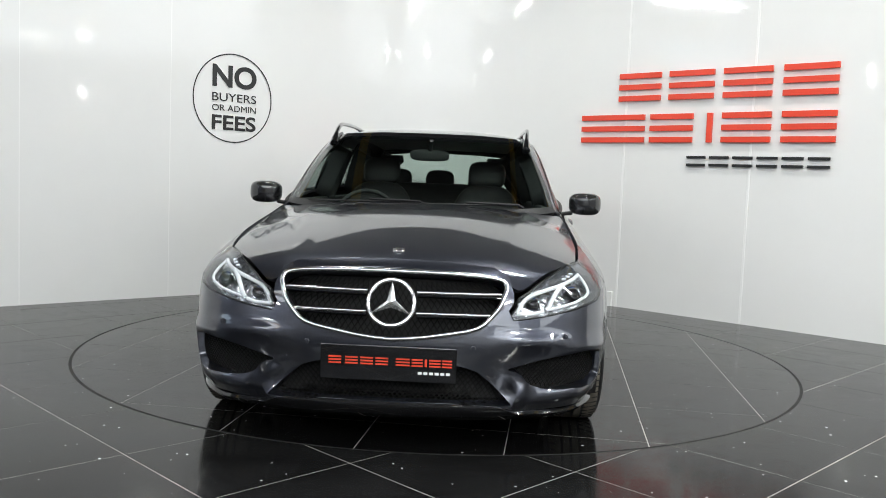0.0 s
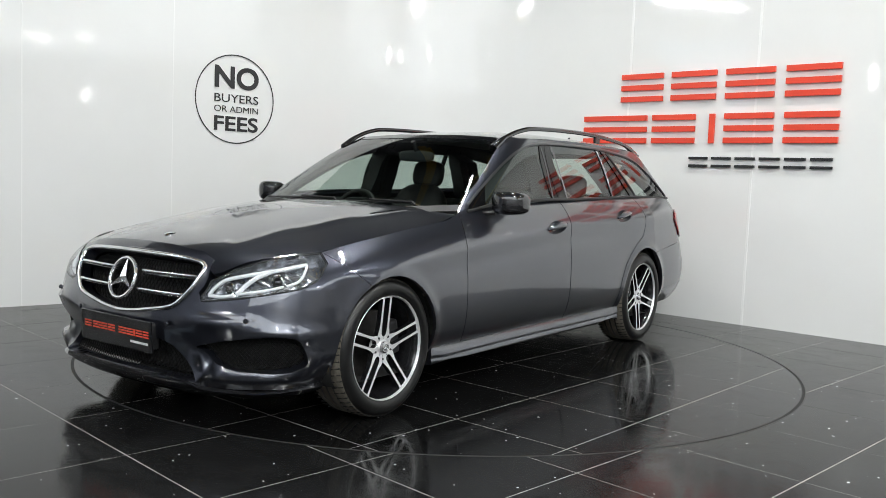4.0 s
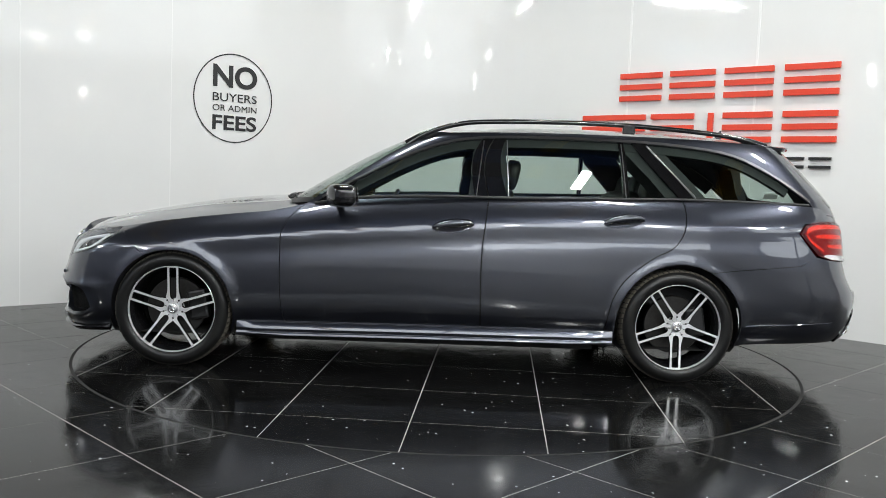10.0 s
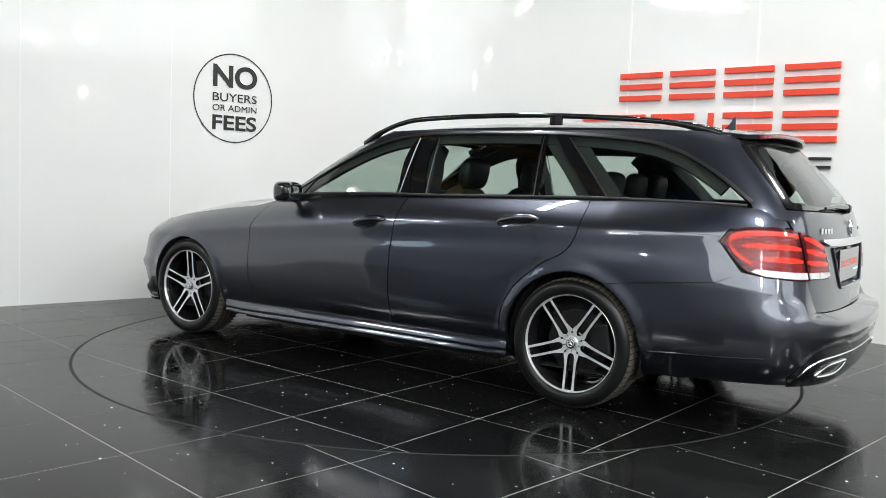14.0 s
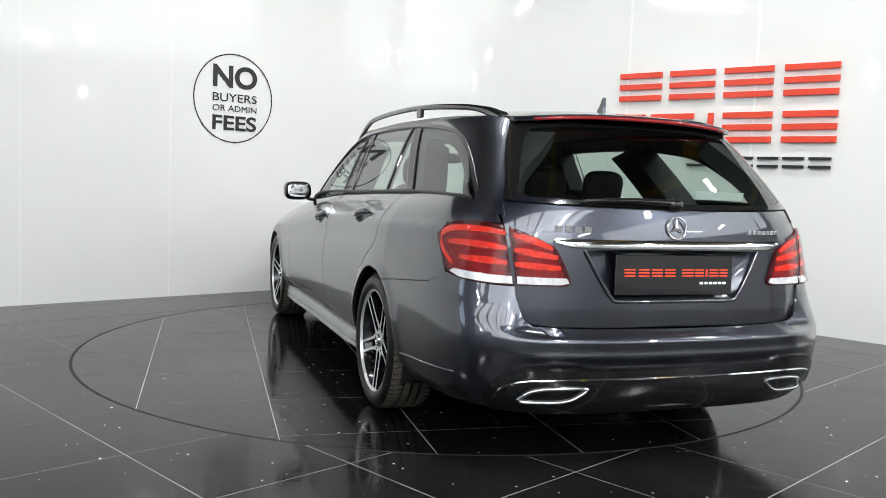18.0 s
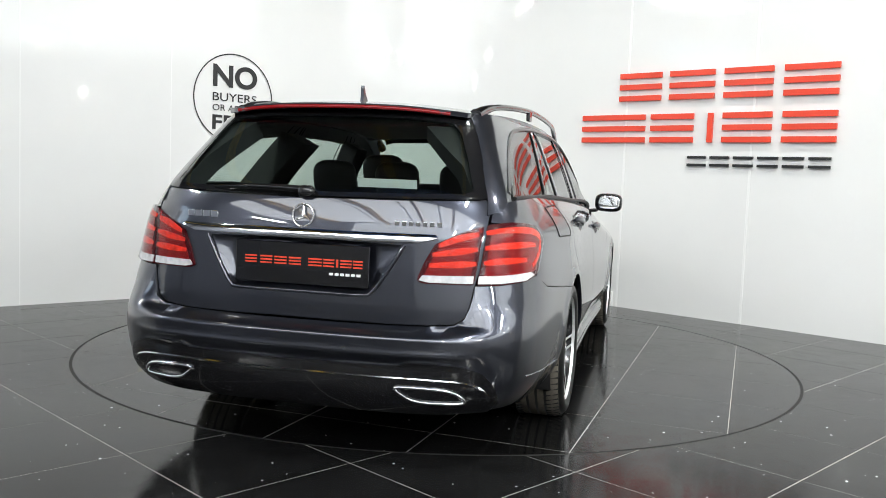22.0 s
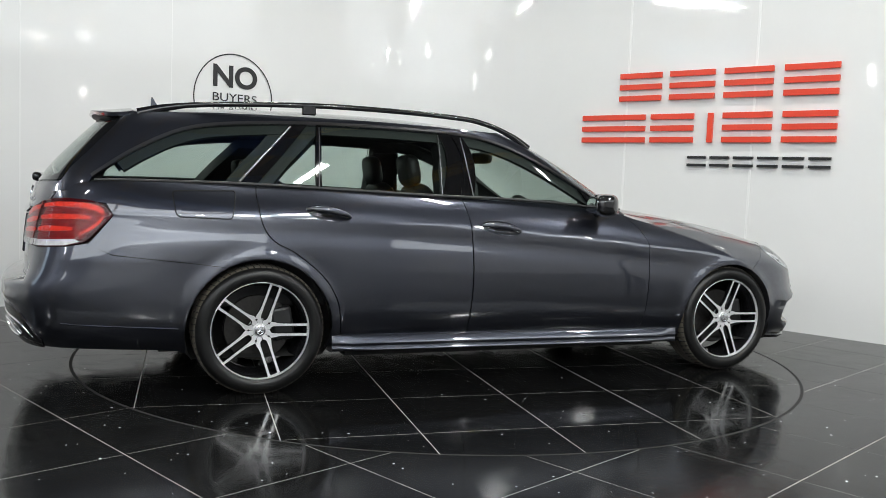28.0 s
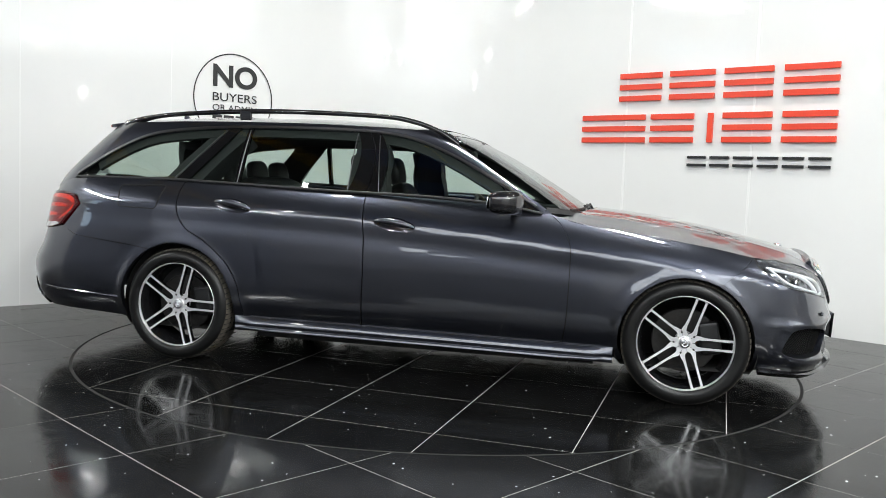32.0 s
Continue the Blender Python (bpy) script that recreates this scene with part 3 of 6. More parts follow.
def build_hall():
    # the dark hall that surrounds the stage, seen in reflections alone
    HX, HY0, HY1, HZ = 10.0, -13.0, 6.0, 6.2
    for name, size, at in (("wall_hall_far", (2 * HX, 0.2, HZ), (0, HY1 + 0.1, HZ / 2)),
                           ("wall_hall_east", (0.2, HY1 - HY0, HZ), (HX + 0.1, (HY0 + HY1) / 2, HZ / 2))):
        bm = bmesh.new()
        box(bm, size, at)
        tagged(part(name, bm, HALL_ROOF if "far" in name else HALL_GREY), "unseen hall wall, grey set to tone reflections", "wall", kind="structure")
    # one unseen wall, pale east and dark west to shape the car's reflections
    for name, x, mat, label in (("wall_hall_back_east", 3.75, HALL_PALE, "unseen hall wall, pale to brighten reflections"), ("wall_hall_back_west", -6.25, HALL_DARK, "unseen hall wall, grey set to tone reflections")):
        bm = bmesh.new()
        box(bm, (12.5 if x > 0 else 7.5, 0.2, HZ), (x, HY0 - 0.1, HZ / 2))
        tagged(part(name, bm, mat), label, "wall", kind="structure")
    # unseen west wall, its tone set for reflections, with a wide high window opening
    bm = bmesh.new()
    for y0, y1, z0, z1 in ((HY0, -4.6, 0, HZ), (-2.2, HY1, 0, HZ), (-4.6, -2.2, 0, 2.6), (-4.6, -2.2, 4.6, HZ)):
        box(bm, (0.2, y1 - y0, z1 - z0), (-HX - 0.1, (y0 + y1) / 2, (z0 + z1) / 2))
    tagged(part("wall_hall_west", bm, HALL_WEST), "unseen blue-grey hall wall with a high window opening", "wall", kind="structure")
    # opening and its glow inferred from bluish reflections on the car
    bm = bmesh.new()
    box(bm, (0.05, 4.0, 3.4), (-HX - 0.5, -3.4, 3.6))
    tagged(part("backdrop", bm, DAYLIGHT), "pale daylight outside the high window", "backdrop", kind="structure")
    bm = bmesh.new()
    box(bm, (2 * HX, HY1 - HY0, 0.2), (0, (HY0 + HY1) / 2, HZ + 0.1))
    tagged(part("ceiling", bm, HALL_ROOF), "dark sheeted hall roof", "ceiling", kind="structure")
    for x in (-7.5, -4.5, -1.5, 1.5, 4.5, 7.5):
        bm = bmesh.new()
        box(bm, (0.16, HY1 - HY0 - 0.4, 0.03), (x, (HY0 + HY1) / 2, HZ - 0.10), bevel=0.004)
        box(bm, (0.02, HY1 - HY0 - 0.4, 0.26), (x, (HY0 + HY1) / 2, HZ - 0.24))
        box(bm, (0.16, HY1 - HY0 - 0.4, 0.03), (x, (HY0 + HY1) / 2, HZ - 0.38), bevel=0.004)
        tagged(part("roof_beam", bm, BEAM_YELLOW), "yellow painted steel roof beam", "beam", "roof beams")
    # added glowing sheets, unseen, for the tailgate's upward-facing paint to reflect
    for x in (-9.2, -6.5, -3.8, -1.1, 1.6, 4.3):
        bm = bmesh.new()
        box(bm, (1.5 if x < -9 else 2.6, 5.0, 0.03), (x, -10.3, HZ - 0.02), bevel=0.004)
        tagged(part("roof_glow_sheet", bm, ROOF_GLOW), "unseen glowing roof sheet added to brighten reflections", "roof light", "roof lights")
    # invented glowing bands on the back and east walls, behind the camera's view
    for x in (-5.4, -2.7, 0.0, 2.7, 5.4):
        bm = bmesh.new()
        box(bm, (2.66, 0.03, 2.3), (x, HY0 + 0.02, 4.95), bevel=0.004)
        tagged(part("wall_glow_sheet", bm, WALL_GLOW), "unseen glowing wall sheet added to brighten reflections", "window", "high window sheets")
    for y in (-11.4, -8.7, -6.0, -3.3):
        bm = bmesh.new()
        box(bm, (0.03, 2.66, 2.3), (HX - 0.02, y, 4.95), bevel=0.004)
        tagged(part("wall_glow_sheet", bm, WALL_GLOW), "unseen glowing wall sheet added to brighten reflections", "window", "high window sheets")
    for y in (-6.2, -4.5):
        bm = bmesh.new()
        box(bm, (6.0, 0.9, 0.06), (-0.5, y, HZ - 0.42), bevel=0.01)
        tagged(part("roof_sheet", bm, HALL_BLUE), "blue sheet hung under the hall roof", "roof sheet", "roof sheets")


def tube_lamp(x, y, z, length, turn, power, thick=0.12):
    """A twin-tube batten: housing, glowing tubes and end caps."""
    lamp = tagged(new("batten_light"), "white twin-tube batten light added out of view", "light", "batten lights")
    lamp.matrix_basis = pose(x, y, z, 0, 0, turn)
    bm = bmesh.new()
    box(bm, (length, thick, 0.05), (0, 0, 0.05), bevel=0.006)
    part("housing", bm, JOINT_WHITE, lamp)
    for s in (-1, 1):
        bm = bmesh.new()
        tube(bm, [(-length / 2 + 0.02, s * thick * 0.28, 0), (length / 2 - 0.02, s * thick * 0.28, 0)], 0.02, 10)
        part("tube", to_mesh(bm, "tube", TUBE, 40), TUBE, lamp)
    for s in (-1, 1):
        bm = bmesh.new()
        tube(bm, [(s * length * 0.3, 0, 0.07), (s * length * 0.3, 0, 6.21 - z)], 0.006, 6)
        part("hanger", bm, SATIN_ALU, lamp)
    d = bpy.data.lights.new("batten_glow", "AREA")
    d.shape, d.size, d.size_y, d.energy, d.color = "RECTANGLE", length, thick, power, (0.975, 1.0, 0.975)
    ob = new("batten_glow", d)
    ob.matrix_basis = pose(x, y, z - 0.03, 0, 0, turn)
    return lamp


def panel_lamp(x, y, z, w, h, power, target):
    """A soft light panel on a stand, turned to the stage."""
    lamp = tagged(new("studio_light"), "tall white studio light panel on a black stand", "studio light", "studio lights")
    m = look((x, y, z), target)
    bm = bmesh.new()
    box(bm, (w + 0.04, h + 0.04, 0.06), (0, 0, 0.04), bevel=0.01)
    part("housing", bm, SATIN_BLACK, lamp).matrix_basis = m
    bm = bmesh.new()
    box(bm, (w, h, 0.01), (0, 0, 0.002))
    part("diffuser", bm, TUBE, lamp, "glowing white diffuser").matrix_basis = m
    bm = bmesh.new()
    tube(bm, [(x, y, 0.0), (x, y, z)], 0.018, 10)
    part("pole", bm, SATIN_BLACK, lamp)
    for k in range(3):
        a = k * math.tau / 3
        bm = bmesh.new()
        tube(bm, [(x, y, 0.55), (x + 0.5 * math.cos(a), y + 0.5 * math.sin(a), 0.012)], 0.012, 8)
        part("leg", bm, SATIN_BLACK, lamp)
    d = bpy.data.lights.new("studio_glow", "AREA")
    d.shape, d.size, d.size_y, d.energy, d.color = "RECTANGLE", w, h, power, (0.98, 1.0, 0.98)
    ob = new("studio_glow", d)
    ob.matrix_basis = m @ Matrix.Translation((0, 0, -0.02))


def build_lamps():
    for p in PANELS:
        panel_lamp(*p)
    for x, y, z, ln, turn, p in LAMPS:
        tube_lamp(x, y, z, ln, turn, p)


build_walls()
build_signs()
build_hall()
build_lamps()

# ---------------------------------------------------------------- the estate car: its surfaces
class Wrap:
    """A skin that runs round the car in plan from the nose (s = 0) to the tail, at every height z; left is s > 0."""

    def __init__(self, xc, front, rear, half, mf, nf, mr, nr, bow_f, bow_r, zref, rear_corner=None):
        self.rear_corner = rear_corner or rear
        self.xc, self.front, self.rear, self.half = xc, front, rear, half
        self.e = (mf, nf, mr, nr)
        self.bow = (bow_f, bow_r)
        n = 5000
        wa = np.linspace(0, 0.97, n)
        ua = (1 - wa ** nf) ** (1 / mf)
        ub = np.linspace(ua[-1], 0, n)[1:]
        ra = np.linspace(0.97, 0, n)
        rb = (1 - ra ** nr) ** (1 / mr)
        rc = np.linspace(0, rb[0], n)[1:-1]
        self.v = np.concatenate([ua, ub, -rc, -rb])
        self.w = np.concatenate([wa, (1 - ub ** mf) ** (1 / nf), (1 - rc ** mr) ** (1 / nr), ra])
        x, y = self.raw(self.v, self.w, np.full_like(self.v, zref))
        self.arc = np.concatenate([[0], np.cumsum(np.hypot(np.diff(x), np.diff(y)))])
        self.end = self.arc[-1]
        self.mid = float(np.interp(0, -self.v, self.arc))

    def raw(self, v, w, z):
        fore, u = v >= 0, np.abs(v)
        k = np.clip((w - 0.60) / 0.24, 0, 1)
        k = k * k * (3 - 2 * k)
        rear = self.rear(z) * (1 - k) + self.rear_corner(z) * k
        x = np.where(fore, self.xc + (self.front(z) - self.xc) * u, self.xc - (self.xc - rear) * u)
        y = self.half(x, z) * w
        x = x - np.where(fore, self.bow[0], -self.bow[1]) * y * y * u ** 10
        return x, y

    def at(self, s, z):
        s, z = np.asarray(s, float), np.asarray(z, float)
        k = np.abs(s)
        x, y = self.raw(np.interp(k, self.arc, self.v), np.interp(k, self.arc, self.w), z)
        return np.stack([x, np.where(s < 0, -y, y), z], -1)

    def s_x(self, x, z):
        """Where along the skin, at height z, a given x lies."""
        s = np.linspace(0, self.end, 1600)
        return float(np.interp(-x, -self.at(s, np.full_like(s, z))[:, 0], s))

    def s_y(self, y, z, tail=False):
        s = np.linspace(0, self.mid, 900) if not tail else np.linspace(self.end, self.mid, 900)
        p = self.at(s, np.full_like(s, z))[:, 1]
        k = int(np.argmax(p))
        v = float(np.interp(abs(y), p[:k + 1], s[:k + 1]))
        return v if y >= 0 else -v


class Field:
    """A skin over the plan: height above x, y."""

    def __init__(self, height):
        self.height = height

    def at(self, x, y):
        x, y = np.asarray(x, float), np.asarray(y, float)
        return np.stack([x, y, self.height(x, y)], -1)


def normals(surf, a, b):
    e = 4e-3
    d1 = surf.at(a + e, b) - surf.at(a - e, b)
    d2 = surf.at(a, b + e) - surf.at(a, b - e)
    n = np.cross(d1, d2)
    return n / np.maximum(1e-12, np.linalg.norm(n, axis=-1))[..., None]


# top line of fenders and doors, from the headlamp to the tail
top_line = soft_curve([(-2.6, 1.035), (-1.5, 1.054), (-0.3, 1.026), (0.35, 0.985), (0.906, 0.907), (1.4, 0.84), (1.755, 0.778), (2.2, 0.68)])
base_half = soft_curve([(0.16, 0.785), (0.26, 0.868), (0.34, 0.908), (0.44, 0.928), (0.56, 0.930), (0.68, 0.925), (0.85, 0.911), (1.1, 0.882)])
crease_line = soft_curve([(-2.5, 0.90), (-1.45, 0.904), (-0.71, 0.886), (-0.01, 0.842), (0.66, 0.785), (1.5, 0.70), (2.2, 0.62)])


def lower_half(x, z):
    """Half the width of the lower body: flat sides, a rolled shoulder, a crease and flared arches."""
    d = z - crease_line(x)
    d = 0.5 * (d + np.sqrt(d * d + 0.008 ** 2)) - 0.0015
    r = np.clip(d / (top_line(x) - crease_line(x)), 0, 1.4)
    y = base_half(z) - 0.110 * (1 - 0.48 * np.clip((-1.55 - x) / 0.6, 0, 1)) * (0.45 * r + 0.55 * r ** 2.2)
    y = y - 0.006 * np.exp(-((z - crease_line(x) + 0.085) / 0.05) ** 2) * np.clip((1.9 - np.abs(x + 0.4)) / 0.6, 0, 1)
    for wx, rr in ((1.437, 0.345), (-1.437, 0.365)):
        q = np.hypot(x - wx, z - 0.325) - rr
        y = y + np.where(z > 0.1, 0.011 * np.exp(-(np.clip(q, 0, 9) / 0.04) ** 2), 0)
    # waist between the arches, hips over the rear wheels
    y = y - 0.012 * np.exp(-((x - 0.1) / 0.7) ** 2) * np.clip((0.62 - z) / 0.3, 0, 1)
    y = y + 0.014 * np.exp(-((x + 1.5) / 0.45) ** 2) * np.exp(-((z - 0.80) / 0.13) ** 2)
    # square lower corners of the front bumper
    y = y + 0.03 * np.clip((x - 1.74) / 0.14, 0, 1) * np.clip((0.44 - z) / 0.14, 0, 1)
    y = y - 0.02 * np.clip((x - 1.45) / 0.6, 0, 1) - (0.024 + 0.026 * np.clip((z - 0.68) / 0.2, 0, 1)) * np.clip((-1.6 - x) / 0.7, 0, 1)
    return y


LOWER = Wrap(0.0,
             smooth_curve([(0.16, 2.13), (0.2, 2.215), (0.23, 2.235), (0.3, 2.222), (0.38, 2.234), (0.45, 2.240), (0.51, 2.234), (0.6, 2.212), (0.7, 2.172), (0.76, 2.135), (0.8, 2.08), (0.86, 1.96)]),
             smooth_curve([(0.16, -2.45), (0.22, -2.545), (0.28, -2.60), (0.34, -2.622), (0.385, -2.632), (0.43, -2.640), (0.45, -2.648), (0.478, -2.662), (0.497, -2.658), (0.528, -2.660), (0.541, -2.654), (0.549, -2.632), (0.556, -2.590), (0.564, -2.557), (0.60, -2.558), (0.7, -2.553), (0.86, -2.541), (0.90, -2.536), (0.96, -2.522), (1.03, -2.500), (1.1, -2.465)]),
             lower_half, 12, 4.2, 16, 4.3, 0.16, 0.09, 0.5,
             soft_curve([(0.16, -2.45), (0.28, -2.598), (0.40, -2.636), (0.49, -2.646), (0.55, -2.636), (0.62, -2.598), (0.70, -2.570), (0.78, -2.553), (0.90, -2.536), (0.96, -2.522), (1.03, -2.500), (1.1, -2.465)]))
GATE = Wrap(0.0, LOWER.front,
            smooth_curve([(0.5, -2.557), (0.60, -2.558), (0.7, -2.553), (0.86, -2.541), (0.90, -2.536), (0.96, -2.522), (1.03, -2.500), (1.1, -2.465)]),
            lower_half, 12, 4.2, 16, 4.3, 0.16, 0.09, 0.5)
upper_half_z = soft_curve([(0.88, 0.853), (1.0, 0.808), (1.1, 0.772), (1.25, 0.713), (1.36, 0.661), (1.42, 0.615), (1.46, 0.56)])
def upper_half(x, z):
    """Half the width of the glasshouse: it draws in towards the tail."""
    k = np.interp(z, [0.9, 1.05, 1.22, 1.33, 1.42], [0.02, 0.03, 0.075, 0.105, 0.145])
    return upper_half_z(z) * (1 - k * np.clip((-1.1 - x) / 1.15, 0, 1.3) ** 1.7)


UPPER = Wrap(-0.9,
             soft_curve([(0.88, 0.995), (1.0, 0.810), (1.16, 0.548), (1.30, 0.293), (1.40, 0.062), (1.45, -0.07)]),
             soft_curve([(0.9, -2.545), (1.05, -2.480), (1.2, -2.360), (1.32, -2.245), (1.40, -2.158), (1.45, -2.09)]),
             upper_half, 11, 5.0, 14, 3.7, 0.08, 0.045, 1.05)

hood_crown = soft_curve([(0.7, 0.995), (0.95, 0.98), (1.3, 0.944), (1.6, 0.893), (1.85, 0.840), (2.03, 0.794), (2.14, 0.752), (2.3, 0.66)])
hood_drop = soft_curve([(0.6, 0.036), (0.75, 0.054), (0.9, 0.073), (1.3, 0.088), (1.6, 0.086), (1.78, 0.084), (1.93, 0.094), (2.07, 0.15), (2.14, 0.25), (2.3, 0.45)])


def hood_height(x, y):
    """Domed bonnet with two soft ridges that run to the lamps."""
    a = np.abs(y)
    ridge = 0.42 + 0.16 * (2.1 - x) / 1.2
    z = hood_crown(x) - hood_drop(x) * (a / 0.76) ** 2.4
    return z + 0.006 * np.exp(-((a - ridge) / 0.035) ** 2) * np.clip((2.15 - x) / 0.5, 0, 1)


HOOD = Field(hood_height)
roof_crown = soft_curve([(0.2, 1.36), (0.03, 1.405), (-0.15, 1.433), (-0.6, 1.466), (-1.1, 1.470), (-1.7, 1.455), (-2.1, 1.420), (-2.3, 1.392)])
ROOF = Field(lambda x, y: roof_crown(x) - 0.054 * (np.abs(y) / 0.63) ** 2.8)


def side(surf, pts):
    """(x, z) points of the flank, or ("f", y, z) / ("r", y, z) points of nose and tail, as places on the skin."""
    out = []
    for p in pts:
        if p[0] == "f":
            out.append((surf.s_y(p[1], p[2]), p[2]))
        elif p[0] == "r":
            out.append((surf.s_y(p[1], p[2], True), p[2]))
        else:
            out.append((surf.s_x(p[0], p[1]), p[1]))
    return out


def skin(surf, loop, mat, holes=(), step=0.045, depth=0.018, lift=0.0, gap=0.0034, name="skin", relief=None):
    """A panel of the skin: a smooth outer face and a turned-in edge. relief(a, b, xyz) pushes it out along the normal."""
    loop = shrunk(dense(loop, step), gap) if gap else dense(loop, step)
    ov, fs, loops = triangles(loop, holes, step)
    a, b = np.array([v[0] for v in ov]), np.array([v[1] for v in ov])

    def place(a, b, d):
        p, n = surf.at(a, b), normals(surf, a, b)
        k = d + (relief(a, b, p) if relief else 0)
        return p + n * (np.asarray(k)[..., None] if np.ndim(k) else k)

    class Lifted:
        @staticmethod
        def at(a, b):
            return place(a, b, lift)
    P, N = place(a, b, lift), normals(Lifted, a, b)
    used = sorted({i for f in fs for i in f})
    idx = {v: k for k, v in enumerate(used)}
    verts = [tuple(P[i]) for i in used]
    nor = [tuple(N[i]) for i in used]
    faces = [tuple(idx[i] for i in f) for f in fs]
    if depth:
        for k, lp in enumerate(loops):
            la, lb = np.array([p[0] for p in lp]), np.array([p[1] for p in lp])
            o = place(la, lb, lift)
            i = place(la, lb, lift - depth)
            base = len(verts)
            n = len(lp)
            area = np.sum(la * np.roll(lb, -1) - np.roll(la, -1) * lb)
            for q in (o, i):
                verts += [tuple(v) for v in q]
            t = np.roll(o, -1, 0) - np.roll(o, 1, 0)
            side_n = np.cross(t, o - i) * (1 if (area > 0) == (k == 0) else -1)
            side_n /= np.maximum(1e-9, np.linalg.norm(side_n, axis=1))[:, None]
            nor += [tuple(v) for v in side_n] * 2
            for j in range(n):
                f = (base + j, base + n + j, base + n + (j + 1) % n, base + (j + 1) % n)
                faces.append(f if (area > 0) == (k == 0) else f[::-1])
    me = bpy.data.meshes.new(name)
    me.from_pydata(verts, [], faces)
    me.shade_smooth()
    me.normals_split_custom_set_from_vertices(nor)
    me.materials.append(mat)
    return me


def mirror(loop):
    return [(-a, b) for a, b in loop][::-1]


def both(name, surf, loop, mat, parent, label="", **kw):
    """A panel on the left flank and its twin on the right."""
    out = []
    holes = kw.pop("holes", ())
    for sgn in (1, -1):
        lp = loop if sgn > 0 else mirror(loop)
        hs = list(holes) if sgn > 0 else [mirror(h) for h in holes]
        out.append(part(name, skin(surf, lp, mat, hs, name=name, **kw), mat, parent, label))
    return out


def across(left):
    """A closed outline over both sides from its left half, given from bottom to top on the centre line."""
    return left + [(-a, b) for a, b in left[::-1] if abs(a) > 1e-6]


def ribbon(surf, pts, lift=0.0):
    """3D points on the skin along a line of places."""
    a, b = np.array([p[0] for p in pts]), np.array([p[1] for p in pts])
    return [Vector(v) for v in surf.at(a, b) + normals(surf, a, b) * lift]


def arch(cx, r, z0, steps=22, cz=0.325):
    """The edge of a wheel opening, from its front foot over the top to its rear foot."""
    a0 = math.asin(max(-1, (z0 - cz) / r))
    return [(cx + r * math.cos(a), cz + r * math.sin(a)) for a in np.linspace(a0, math.pi - a0, steps)]


AF, AR = arch(1.437, 0.341, 0.20), arch(-1.437, 0.362, 0.21)
BELT = [(0.66, 0.95), (0.39, 0.995), (-0.05, 1.018), (-0.48, 1.024), (-1.12, 1.042), (-1.52, 1.052), (-2.0, 1.050), (-2.21, 1.046)]


def cut(line, lo, hi, axis=0):
    """The stretch of a line with lo < coordinate < hi."""
    return [p for p in line if lo < p[axis] < hi]


def belt_z(x):
    xs = [p[0] for p in BELT][::-1]
    return float(np.interp(x, xs, [p[1] for p in BELT][::-1]))


# door handles: front and rear end of the grip, and their heights
HANDLES = [(-0.018, -0.245, 0.846, 0.872), (-0.99, -1.215, 0.905, 0.934)]


def handle_cup(x0, x1, z0, z1):
    """The oval edge of a handle's cup on the flank."""
    out = []
    for k in range(24):
        a = -k * math.tau / 24
        u = 0.5 + 0.53 * math.cos(a)
        out.append((x0 + (x1 - x0) * u, z0 + (z1 - z0) * u + 0.038 * math.sin(a)))
    return out


